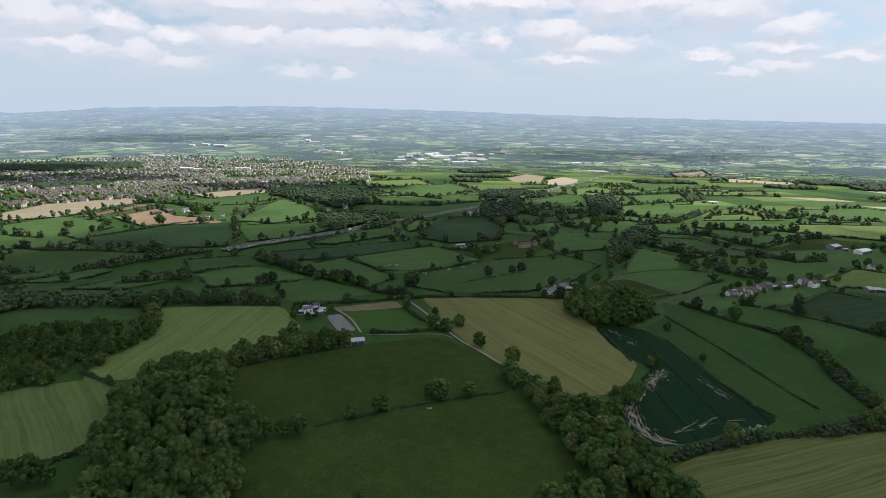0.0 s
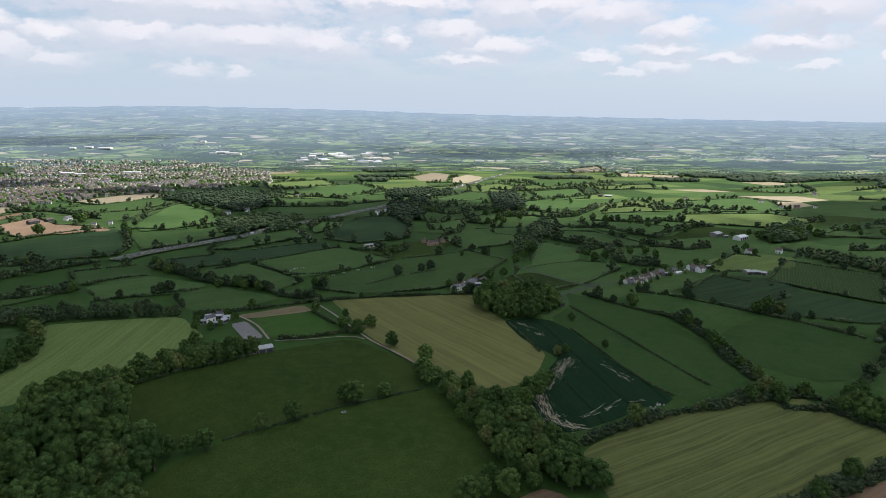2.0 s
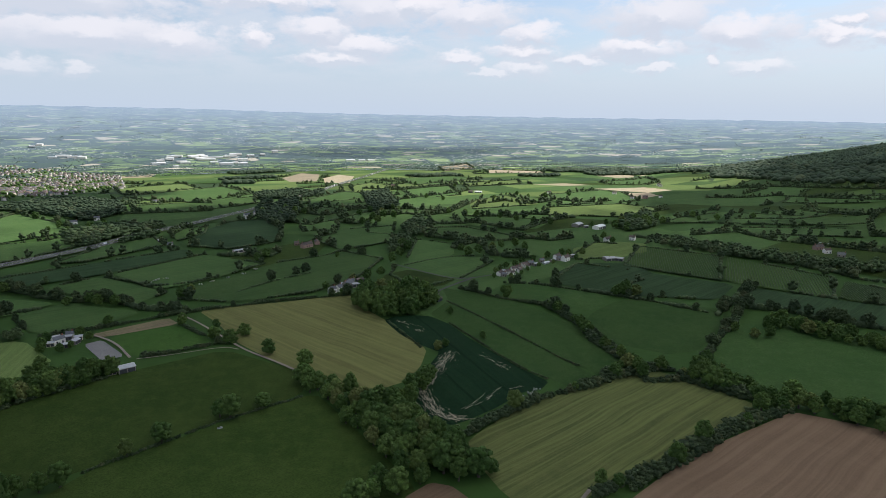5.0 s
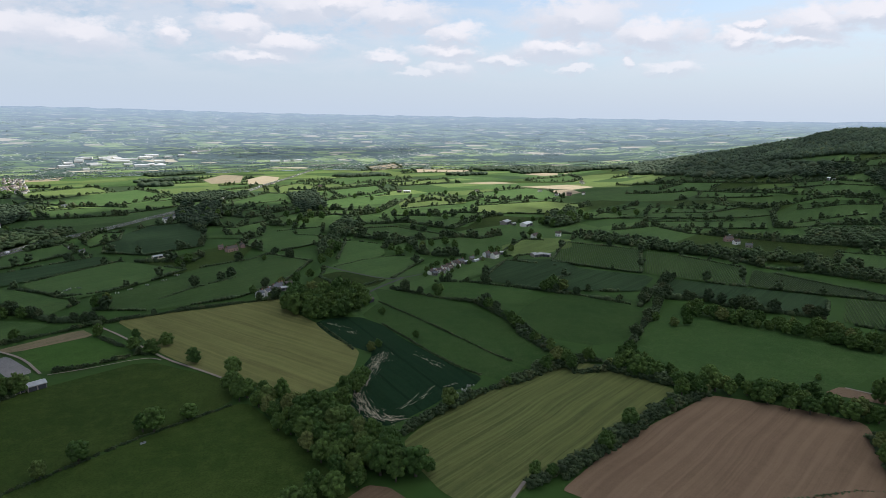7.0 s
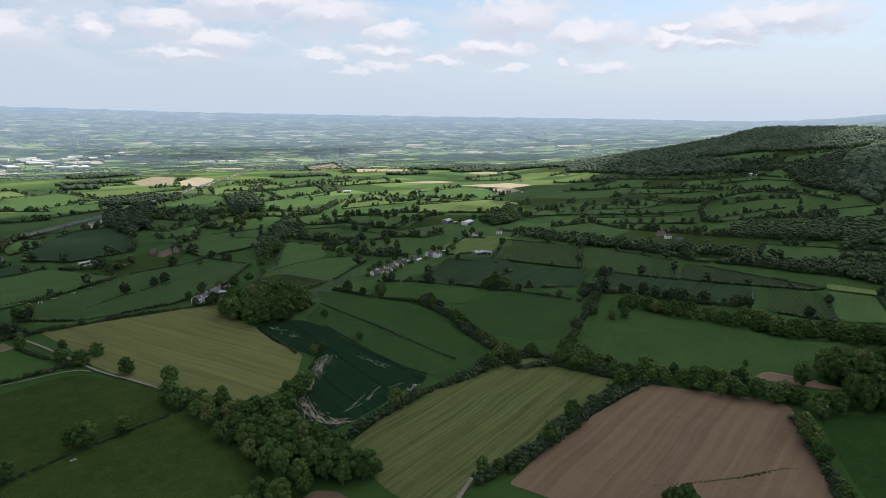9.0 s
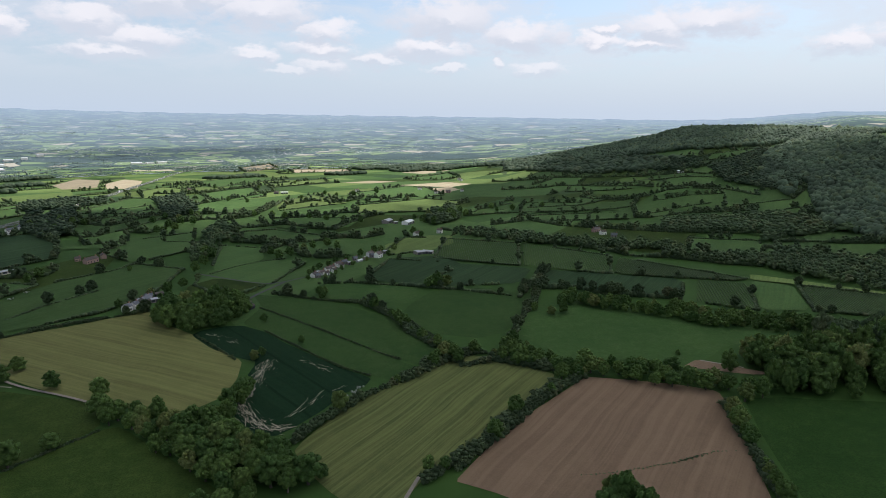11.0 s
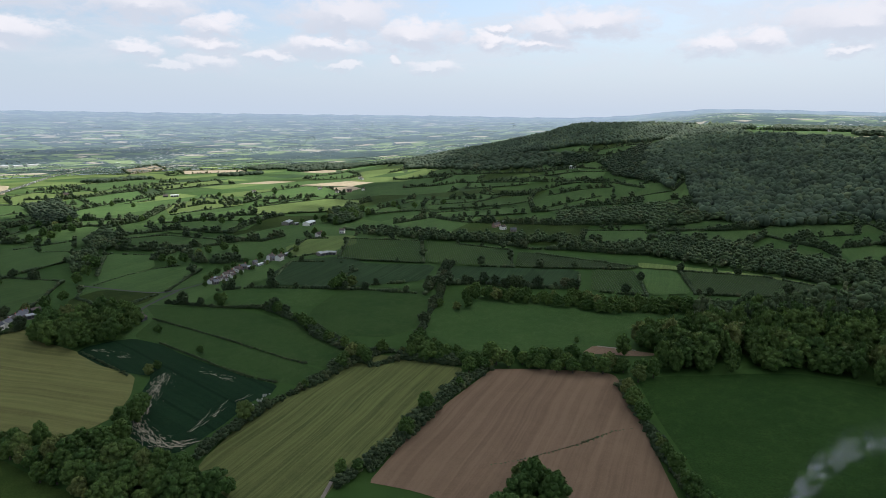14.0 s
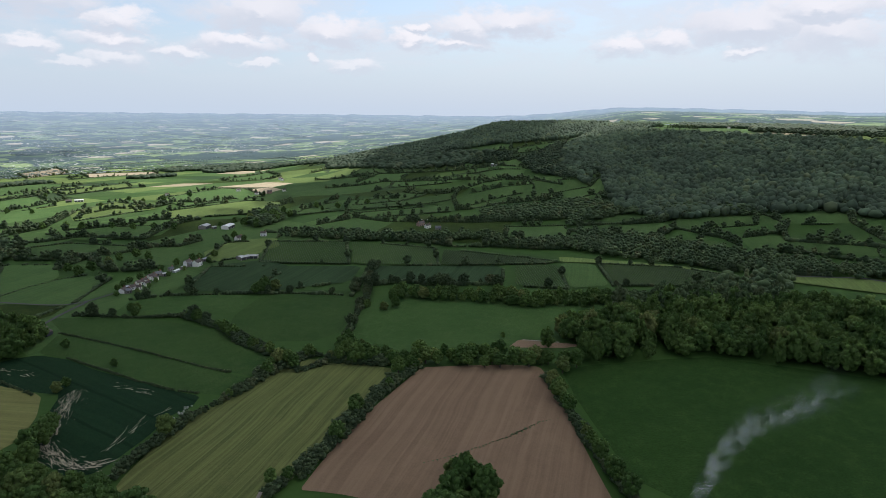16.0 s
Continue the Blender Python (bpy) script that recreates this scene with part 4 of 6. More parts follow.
hedge("row", (749, 113, 775, 83, 780, 50, 771, 18, 763, -18))
TOWN_EDGE = ((-776, 1035), (-698, 1129), (-609, 1205), (-532, 1262), (-459, 1483), (-335, 1611), (-219, 1825), (-339, 2724), (-789, 3246), (-1312, 3150), (-1805, 2875), (-2075, 2677))

# ---- patchwork of smaller fields in the middle distance ----
TOWN = list(TOWN_EDGE)
random.seed(11)


def taken(x, y, margin=None):
    x, y = np.asarray(x, float), np.asarray(y, float)
    got = inside(x, y, TOWN)
    for _, poly, *_ in FIELDS:
        px, py = [p[0] for p in poly], [p[1] for p in poly]
        if x.max() < min(px) or x.min() > max(px) or y.max() < min(py) or y.min() > max(py):
            continue
        got |= inside(x, y, poly)
    return got


def in_woods(x, y):
    got = np.zeros(np.shape(x), bool)
    x, y = np.asarray(x, float), np.asarray(y, float)
    for _, poly in WOODS:
        px, py = [p[0] for p in poly], [p[1] for p in poly]
        if x.max() < min(px) or x.min() > max(px) or y.max() < min(py) or y.min() > max(py):
            continue
        got |= inside(np.asarray(x, float), np.asarray(y, float), poly)
    return got


def corner(i, j):
    rnd = random.Random(i * 7919 + j * 104729)
    u, v = i * 150 + rnd.uniform(-48, 48), j * 105 + rnd.uniform(-34, 34)
    a = radians(14)
    return (u * math.cos(a) - v * math.sin(a), u * math.sin(a) + v * math.cos(a))


PATCH_EDGES, PATCH_WOODS = [], []
for i in range(-16, 26):
    for j in range(-4, 31):
        quad = [corner(i, j), corner(i + 1, j), corner(i + 1, j + 1), corner(i, j + 1)]
        cx, cy = sum(p[0] for p in quad) / 4, sum(p[1] for p in quad) / 4
        r, az = math.hypot(cx, cy), math.degrees(math.atan2(cx, cy))
        if not (580 < r < 2740 and -46 < az < 102):
            continue
        rnd = random.Random(i * 31 + j * 1009)
        if r > 1330:
            PATCH_EDGES += [(quad[0], quad[1]), (quad[0], quad[3])]
        if taken([cx], [cy])[0]:
            continue
        if r > 1400 and rnd.random() < 0.045:
            PATCH_WOODS.append(quad)
        kind = rnd.choices(("pasture", "dark_pasture", "meadow", "light_pasture", "row_crop", "stubble"), (5, 1, 2, 9, 1.2, 1.0) if az < 46 and r > 1330 else (9, 2, 2, 0, 0, 0) if az < 46 else (8, 3, 2, 0, 0, 0))[0]
        ob = draped("field", quad, COVER[kind], 0.12, rnd.choice((10, 24, 104, 98)))
        tagged(ob, FIELD_LABEL[kind], "field", kind="structure")


# ---- trees, woods and hedges ----
def lobe_template(sub, seed):
    bm = bmesh.new()
    bmesh.ops.create_icosphere(bm, subdivisions=sub, radius=1)
    co = np.array([v.co[:] for v in bm.verts])
    fa = np.array([[v.index for v in f.verts] for f in bm.faces])
    bm.free()
    rnd = np.random.RandomState(seed)
    co *= (1 + rnd.uniform(-0.24, 0.24, (len(co), 1)))
    return co, fa


def crown_template(seed, lobes, sub, leaves, spray=(0.08, 0.15), tall=1.0):
    """A crown of unit radius whose foot is at z = 0.35 and top near 2.1: lumps of leaves and loose sprays round them."""
    rnd = np.random.RandomState(seed)
    V, F, n = [], [], 0
    centres = []
    for k in range(lobes):
        a = 2 * math.pi * (k * 0.618 + rnd.uniform(-0.08, 0.08))
        h = (k + 0.5) / lobes
        out = (math.sin(math.pi * (0.16 + 0.78 * h)) ** 0.8) * 0.62 * rnd.uniform(0.75, 1.12)
        size = rnd.uniform(0.34, 0.50) * (1.2 if lobes < 6 else (0.68 if lobes > 20 else 0.76 if lobes > 10 else 1)) * (1 - 0.25 * h)
        centres.append((math.cos(a) * out, math.sin(a) * out, 0.55 + 1.25 * h * tall, size))
    centres.append((0, 0, 1.0 * tall, 0.60))
    for x, y, z, size in centres:
        co, fa = lobe_template(sub, rnd.randint(1 << 30))
        size = size * (0.93 if leaves > 50 else 1.0)
        V.append(co * (size, size, size * 0.85) + (x, y, z))
        F.append(fa + n)
        n += len(co)
    for _ in range(leaves):
        x, y, z, size = centres[rnd.randint(len(centres))]
        d = rnd.normal(size=3)
        d[2] = abs(d[2]) * 1.1 - 0.25
        d /= np.linalg.norm(d)
        p = np.array((x, y, z)) + d * size * rnd.uniform(0.82, 1.14) * (1, 1, 0.88)
        lean = d + rnd.normal(0, 0.55, 3)
        lean /= np.linalg.norm(lean)
        t = np.cross(lean, rnd.normal(size=3))
        t /= np.linalg.norm(t) + 1e-6
        b = np.cross(lean, t)
        w = rnd.uniform(*spray)
        V.append(np.array([p - t * w, p + b * w * rnd.uniform(0.7, 1.4), p + t * w * rnd.uniform(0.7, 1.3), p - b * w]))
        F.append(np.array([[0, 1, 2], [0, 2, 3]]) + n)
        n += 4
    return np.concatenate(V), np.concatenate(F)


HI = [crown_template(s, 22, 2, 1200, (0.04, 0.085)) for s in range(5)]
MID = [crown_template(s + 20, 16, 1, 400, (0.06, 0.125)) for s in range(5)]
LOW = [crown_template(s + 40, 6, 1, 10) for s in range(8)]
DOME = [(co * (1, 1, 0.95) + (0, 0, 1.05), fa) for co, fa in (lobe_template(2, s + 90) for s in range(8))]
TINY = [crown_template(s + 60, 2, 1, 0) for s in range(6)]
BUSH = [crown_template(s + 70, 5, 1, 55, (0.09, 0.18)) for s in range(6)]
FAR_DOME = [(co + (0, 0, 1.0), fa) for co, fa in (lobe_template(1, s + 110) for s in range(8))]
TUFT = [lobe_template(1, s + 80) for s in range(6)]


class Greenery:
    """Collects many plants into one mesh."""

    def __init__(self):
        self.V, self.F, self.T, self.n = [], [], [], 0

    def add(self, templates, x, y, z, wide, tall, rnd):
        x, y, z, wide, tall = (np.atleast_1d(np.asarray(v, float)) for v in (x, y, z, wide, tall))
        kind = rnd.randint(len(templates), size=len(x))
        for k, (co, fa) in enumerate(templates):
            pick = np.where(kind == k)[0]
            if not len(pick):
                continue
            a = rnd.uniform(0, 6.283, len(pick))
            c, s = np.cos(a)[:, None], np.sin(a)[:, None]
            px = (co[:, 0] * c - co[:, 1] * s) * wide[pick, None] + x[pick, None]
            py = (co[:, 0] * s + co[:, 1] * c) * wide[pick, None] * rnd.uniform(0.85, 1.15, (len(pick), 1)) + y[pick, None]
            pz = co[None, :, 2] * tall[pick, None] + z[pick, None]
            self.V.append(np.stack([px, py, pz], -1).reshape(-1, 3))
            self.F.append((fa[None] + (np.arange(len(pick)) * len(co))[:, None, None] + self.n).reshape(-1, 3))
            self.T.append(np.repeat(rnd.uniform(0, 1, len(pick)), len(fa)))
            self.n += len(pick) * len(co)

    def make(self, name, mat, label, category, soft=False):
        if not self.n:
            return None
        me = raw_mesh(name, np.concatenate(self.V), np.concatenate(self.F), mat, np.concatenate(self.T), soft)
        return tagged(new(name, me), label, category, kind="stuff")


def fill(poly, gap, rnd):
    xs, ys = [p[0] for p in poly], [p[1] for p in poly]
    gx, gy = np.meshgrid(np.arange(min(xs), max(xs) + gap, gap), np.arange(min(ys), max(ys) + gap, gap))
    gx = gx + (np.arange(gx.shape[0]) % 2)[:, None] * gap / 2 + rnd.uniform(-0.32, 0.32, gx.shape) * gap
    gy = gy + rnd.uniform(-0.32, 0.32, gy.shape) * gap
    keep = inside(gx, gy, poly)
    return gx[keep], gy[keep]


def lane_distance(x, y):
    best = np.full(np.shape(x), 1e9)
    for kind, line in LANES:
        half = 9 if kind == "carriageway" else 0
        for (ax, ay), (bx, by) in zip(line, line[1:]):
            k = np.clip(((x - ax) * (bx - ax) + (y - ay) * (by - ay)) / ((bx - ax) ** 2 + (by - ay) ** 2 + 1e-9), 0, 1)
            best = np.minimum(best, np.hypot(x - ax - k * (bx - ax), y - ay - k * (by - ay)) - half)
    return best


def tree_prototype(k):
    """One tree: a forked trunk and a crown."""
    root = new("tree")
    root.empty_display_size = 1
    rnd = random.Random(k + 5)
    bm = bmesh.new()

    def limb(a, b, r0, r1):
        a, b = Vector(a), Vector(b)
        m = Matrix.Translation((a + b) / 2) @ (b - a).to_track_quat("Z", "Y").to_matrix().to_4x4()
        bmesh.ops.create_cone(bm, segments=7, radius1=r0, radius2=r1, depth=(b - a).length, matrix=m)

    limb((0, 0, -0.02), (0.02, 0, 0.6), 0.085, 0.06)
    limb((0, 0, -0.02), (0, 0, 0.08), 0.13, 0.085)
    for i in range(5):
        a = i * 1.26 + rnd.uniform(-0.3, 0.3)
        limb((0.02, 0, 0.45 + 0.05 * i), (math.cos(a) * 0.5, math.sin(a) * 0.5, 1.0 + 0.13 * i), 0.045, 0.015)
    part("trunk", bm, BARK, root)
    co, fa = HI[k % len(HI)]
    me = raw_mesh("crown", co, fa, LEAF, np.full(len(fa), rnd.random()))
    crown = new("crown", me)
    crown.parent = root
    return tagged(root, "broadleaf tree in full green leaf", "tree", "trees of the near woods and hedges")


PROTO = [tree_prototype(k) for k in range(5)]
TREES = []            # x, y, crown radius, height
rnd = np.random.RandomState(3)
SIZE = {"big": (9.6, 15.0, 21.0), "belt": (7.8, 10.0, 15.0), "mid": (8.0, 8.5, 14.0), "scrub": (7.8, 4.5, 10.5), "ridge": (8.0, 10.5, 14.0), "tall": (10.5, 17.0, 25.0)}
NAMES = {"big": "dense broadleaf wood of tall green trees", "tall": "tall mature broadleaf wood at the field edge", "belt": "broad belt of green broadleaf trees along a stream", "mid": "belt of green broadleaf trees between fields", "scrub": "scrubby thicket of bushes and small trees",
         "ridge": "broadleaf wood covering the ridge slope"}
for kind, poly in WOODS + [("mid", p) for p in PATCH_WOODS]:
    gap, lo, hi = SIZE[kind]
    x, y = fill(poly, gap, rnd)
    if not len(x):
        continue
    keep = lane_distance(x, y) > 4
    if kind == "ridge":
        keep &= np.hypot(x, y) < 1.06 * SPAN * ridge_line(np.degrees(np.arctan2(x, y)))
    if kind == "mid":
        keep &= (np.hypot(x, y) < 850) | (rnd.uniform(size=len(x)) < np.where(np.hypot(x, y) < 1400, 0.95, 0.5))
    x, y = x[keep], y[keep]
    h = rnd.uniform(lo, hi, len(x)) * rnd.choice((0.75, 1.0, 1.0, 1.12), len(x))
    z = terrain(x, y)
    wide = np.minimum(h * 0.45, gap * (0.95 if kind == "ridge" else 0.82)) * rnd.uniform(*((0.62, 1.12) if kind == "ridge" else (0.6, 1.35) if kind == "tall" else (0.85, 1.2)), len(x))
    r = np.hypot(x, y)
    near = (r < 440) & (kind != "scrub")
    TREES += list(zip(x[near], y[near], wide[near], h[near]))
    g = Greenery()
    mid = ~near & (r < 570)
    g.add(MID, x[mid], y[mid], z[mid] - 0.3 * h[mid] * 0.35, wide[mid], h[mid] / 2.0, rnd)
    low = ~near & ~mid & (r < 1500)
    tiny = ~near & ~mid & ~low
    if kind == "ridge":
        z, h = z + h * 0.02, h * rnd.uniform(0.75, 1.05, len(x))
        for shape, some in ((DOME, low), (FAR_DOME, tiny)):
            g.add(shape, x[some], y[some], z[some], wide[some] * 1.08, h[some] / 1.95, rnd)
        low = tiny = np.zeros(len(x), bool)
    wide = wide * np.where(r > 850, 1.6, 1.0)
    g.add(FAR_DOME, x[tiny], y[tiny], z[tiny] - 0.1 * h[tiny], wide[tiny] * 1.15, h[tiny] / 1.95, rnd)
    g.add(LOW, x[low], y[low], z[low] - 0.1 * h[low], wide[low] * 1.08, h[low] / 1.95, rnd)
    # woods farther off take the leaf copies with haze in their colour
    g.make("woodland", HAZED_RIDGE_LEAF if kind == "ridge" else HAZED_WOOD_LEAF if r.mean() > 1000 else HAZED_BELT_LEAF if r.mean() > 560 else LEAF, NAMES[kind], "wood", kind == "ridge" or r.mean() > 1100)

HEDGE_SEEN = set()


def along(line, step):
    out = []
    for (ax, ay), (bx, by) in zip(line, line[1:]):
        n = max(1, int(math.hypot(bx - ax, by - ay) / step))
        out += [(ax + (bx - ax) * k / n, ay + (by - ay) * k / n) for k in range(n)]
    return np.array(out)


def grow_hedge(line, high, wide, trees, g, thin=True):
    """Bushes along a line, with a tree standing in it here and there."""
    mx, my = line[len(line) // 2]
    r = math.hypot(mx, my)
    step = 2.0 if r < 560 else (3.0 if r < 1150 else 5.5)
    pts = along(line, step)
    if not len(pts):
        return
    x, y = pts[:, 0] + rnd.normal(0, 0.25, len(pts)), pts[:, 1] + rnd.normal(0, 0.25, len(pts))
    keep = (lane_distance(x, y) > 3.5)
    new_cells = [(int(a // 12), int(b // 12)) for a, b in pts]
    if thin:
        keep &= np.array([cell not in HEDGE_SEEN for cell in new_cells])
    HEDGE_SEEN.update((c[0] + i, c[1] + j) for c in new_cells for i in (-1, 0, 1) for j in (-1, 0, 1))
    keep &= rnd.uniform(size=len(x)) > 0.03
    x, y = x[keep], y[keep]
    if not len(x):
        return
    z = terrain(x, y)
    swell = 1 + 0.35 * np.sin(np.arange(len(x)) * step * 0.13 + rnd.uniform(0, 6)) * np.sin(np.arange(len(x)) * step * 0.041 + 2)
    h = high * swell * rnd.uniform(0.75, 1.2, len(x))
    w = np.maximum(wide * swell * rnd.uniform(0.8, 1.2, len(x)), step * (0.62 if high > 1 else 0.4))
    if r < 560:
        g.add(BUSH, x, y, z - h * 0.2, w * 1.05, h / 1.75, rnd)
    else:
        g.add(TUFT, x, y, z + h * 0.35, w, h * 0.62, rnd)
    pick = rnd.uniform(size=len(x)) < trees * step
    if pick.any():
        th = rnd.uniform(6.0, 14.0, pick.sum())
        tx, ty, tz = x[pick], y[pick], z[pick]
        if r < 440:
            TREES.extend(zip(tx, ty, th * 0.42, th))
        else:
            g.add(MID if r < 620 else (LOW if r < 1150 else TINY), tx, ty, tz - 0.05 * th, th * 0.46, th / 2.0, rnd)


g = Greenery()
for kind, line in HEDGES:
    high, wide, trees = {"tall": (5.2, 3.2, 0.05), "mid": (3.2, 2.1, 0.03), "low": (1.6, 1.1, 0.006), "row": (4.6, 3.0, 0.13), "trees": (5.0, 3.6, 0.14), "baulk": (0.6, 0.8, 0.0), "thick": (4.6, 3.8, 0.03)}[kind]
    one = Greenery()
    grow_hedge(line, high, wide, trees, one, kind in ("mid", "low", "tall"))
    one.make("hedge", HEDGE_LEAF, {"tall": "tall overgrown green field hedge", "mid": "green field hedge with bushes", "low": "low trimmed green field hedge", "row": "overgrown hedge full of tall green trees", "thick": "thick rounded green hedge between crops", "trees": "tall hedge with round green trees", "baulk": "thin line of rough grass across bare soil"}[kind], "hedge")
for kind, poly, hedged, *_ in FIELDS:
    if hedged:
        grow_hedge(poly + poly[:1], 2.6, 1.9, 0.022 if math.hypot(*poly[0]) < 800 else 0.06, g)
g.make("hedgerow", HEDGE_LEAF, "dark green hedgerows with scattered trees round the fields", "hedge")
g = Greenery()
for a, b in PATCH_EDGES:
    pts = along([a, b], 12)
    mid = pts[len(pts) // 2]
    free = ~taken(pts[:, 0], pts[:, 1]) & ~in_woods(pts[:, 0], pts[:, 1])
    run = []
    for p, ok in zip(pts, free):
        if ok:
            run.append(tuple(p))
        if (not ok or p is pts[-1]) and len(run) > 1:
            grow_hedge(run, 3.8, 3.0, 0.11, g)
            run = []
        elif not ok:
            run = []
g.make("hedgerow", HEDGE_LEAF, "dark hedgerows and hedge trees across the plain", "hedge")

# ---- lanes and roads ----
def ribbon(name, line, half, lift, mat, parent=None):
    """A strip of the given half width along a line, smoothed, on the terrain."""
    pts = [Vector(p) for p in line]
    for _ in range(2):
        out = [pts[0]]
        for a, b in zip(pts, pts[1:]):
            out += [a * 0.75 + b * 0.25, a * 0.25 + b * 0.75]
        pts = out + [pts[-1]]
    fine = [pts[0]]
    for a, b in zip(pts, pts[1:]):
        k = max(1, int((b - a).length / 12))
        fine += [a + (b - a) * (i / k) for i in range(1, k + 1)]
    V, F = [], []
    for i, p in enumerate(fine):
        d = (fine[min(i + 1, len(fine) - 1)] - fine[max(i - 1, 0)]).normalized()
        s = Vector((-d.y, d.x))
        for off in half:
            q = p + s * off
            V.append((q.x, q.y, float(terrain(q.x, q.y)) + lift))
    m = len(half)
    for i in range(len(fine) - 1):
        for k in range(m - 1):
            F.append((i * m + k, (i + 1) * m + k, (i + 1) * m + k + 1, i * m + k + 1))
    ob = new(name, raw_mesh(name, V, [f[::-1] for f in F], mat))
    ob.parent = parent
    return ob, fine


ROAD_LINE = []
VERGE = COVER["light_pasture"]
for kind, line in LANES:
    if kind == "carriageway":
        ob, ROAD_LINE = ribbon("road", line, (-10.5, 10.5), 0.75, VERGE)
        tagged(ob, "dual carriageway with a grassy central strip", "road", kind="structure")
        for a, b in ((-8.6, -1.6), (1.6, 8.6)):
            ribbon("carriageway", line, (a, b), 0.95, ASPHALT, ob)
        for off in (-8.3, -5.1, -1.9, 1.9, 5.1, 8.3):
            ribbon("lane_line", line, (off - 0.15, off + 0.15), 1.0, ROAD_PAINT, ob)
    else:
        ob, _ = ribbon("lane", line, {"lane": (-1.4, 1.4), "track": (-0.9, 0.9), "path": (-0.5, 0.5)}[kind], 0.8, {"lane": ASPHALT, "track": GRAVEL, "path": GRAVEL}[kind])
        tagged(ob, {"lane": "narrow grey country lane between hedges", "track": "pale gravel farm track", "path": "narrow pale path beside a hedge"}[kind], "lane", kind="structure")


# ---- buildings ----
def slab(bm, corners, thick):
    """A flat board with the four corners given, thickened downwards."""
    top = [bm.verts.new(c) for c in corners]
    low = [bm.verts.new((c[0], c[1], c[2] - thick)) for c in corners]
    bm.faces.new(top)
    bm.faces.new(low[::-1])
    for i in range(4):
        bm.faces.new((top[i], low[i], low[(i + 1) % 4], top[(i + 1) % 4]))


def box(bm, x0, y0, z0, x1, y1, z1):
    m = Matrix.Translation(((x0 + x1) / 2, (y0 + y1) / 2, (z0 + z1) / 2)) @ Matrix.Diagonal((x1 - x0, y1 - y0, z1 - z0, 1))
    bmesh.ops.create_cube(bm, size=1, matrix=m)


def building(name, label, category, x, y, w, d, h, turn, wall, roof, pitch=0.75, panes=True, chimney=True, group="", open_front=False):
    root = new(name)
    root.matrix_world = pose(x, y, float(terrain(x, y)) + 0.2, 0, 0, turn)
    rise = d / 2 * pitch
    bm = bmesh.new()
    low = [bm.verts.new(c) for c in ((-w / 2, -d / 2, -1), (w / 2, -d / 2, -1), (w / 2, d / 2, -1), (-w / 2, d / 2, -1))]
    top = [bm.verts.new(c) for c in ((-w / 2, -d / 2, h), (w / 2, -d / 2, h), (w / 2, d / 2, h), (-w / 2, d / 2, h))]
    ends = [bm.verts.new((-w / 2, 0, h + rise)), bm.verts.new((w / 2, 0, h + rise))]
    bm.faces.new((low[0], low[1], top[1], top[0]))
    bm.faces.new((low[2], low[3], top[3], top[2]))
    bm.faces.new((low[1], low[2], top[2], ends[1], top[1]))
    bm.faces.new((low[3], low[0], top[0], ends[0], top[3]))
    part("wall", bm, wall, root)
    bm = bmesh.new()
    e = 0.35
    drop = e * pitch
    for s in (-1, 1):
        c = [(-w / 2 - e, s * (d / 2 + e), h - drop + 0.12), (w / 2 + e, s * (d / 2 + e), h - drop + 0.12), (w / 2 + e, 0, h + rise + 0.12), (-w / 2 - e, 0, h + rise + 0.12)]
        slab(bm, c if s < 0 else c[::-1], 0.16)
    roof_ob = part("roof", bm, roof, root)
    if chimney:
        for cx in ((-w / 2 + 0.7, w / 2 - 0.7) if w > 10 else (w / 2 - 0.7,)):
            bm = bmesh.new()
            box(bm, cx - 0.45, -0.35, h + rise - 0.9, cx + 0.45, 0.35, h + rise + 1.1)
            box(bm, cx - 0.55, -0.45, h + rise + 0.95, cx + 0.55, 0.45, h + rise + 1.1)
            part("chimney", bm, BRICK_WALL, roof_ob, "brick chimney stack")
    if panes:
        for s in (-1, 1):
            for level in range(2 if h > 4.4 else 1):
                n = max(2, int(w / 3.6))
                for k in range(n):
                    cx = -w / 2 + w * (k + 0.5) / n
                    z0 = 0.9 + level * 2.5
                    if k == n // 2 and level == 0 and s < 0:
                        bm = bmesh.new()
                        box(bm, cx - 0.5, s * d / 2 - 0.05, 0, cx + 0.5, s * d / 2 + 0.05, 2.05)
                        part("door", bm, DARK_METAL, root, "dark painted front door")
                        continue
                    bm = bmesh.new()
                    box(bm, cx - 0.55, s * d / 2 - 0.04, z0, cx + 0.55, s * d / 2 + 0.04, z0 + 1.25)
                    part("window", bm, GLASS, root)
    if open_front:
        n = max(2, int(w / 5))
        for k in range(n):
            cx = -w / 2 + w * (k + 0.5) / n
            bm = bmesh.new()
            box(bm, cx - w / n * 0.42, -d / 2 - 0.05, 0, cx + w / n * 0.42, -d / 2 + 0.05, h * 0.8)
            part("bay_door", bm, DARK_METAL, root, "dark open bay")
    return tagged(root, label, category, group)


def white_house(x, y, w, d, h, turn, label="white rendered house with a dark pitched roof"):
    building("house", label, "house", x, y, w, d, h, turn, WHITE_WALL, BROWN_ROOF if x > 150 else SLATE_ROOF)


def brick_house(x, y, w, d, h, turn, label="red-brick house with a tiled roof"):
    building("house", label, "house", x, y, w, d, h, turn, PINK_WALL, BROWN_ROOF)


def stone_house(x, y, w, d, h, turn, label="stone cottage with a grey slate roof"):
    building("house", label, "house", x, y, w, d, h, turn, STONE_WALL, SLATE_ROOF)


def barn(x, y, w, d, h, turn, label="dark timber farm barn with open bays"):
    building("barn", label, "barn", x, y, w, d, h, turn, DARK_METAL, BROWN_ROOF, 0.5, False, False, open_front=True)


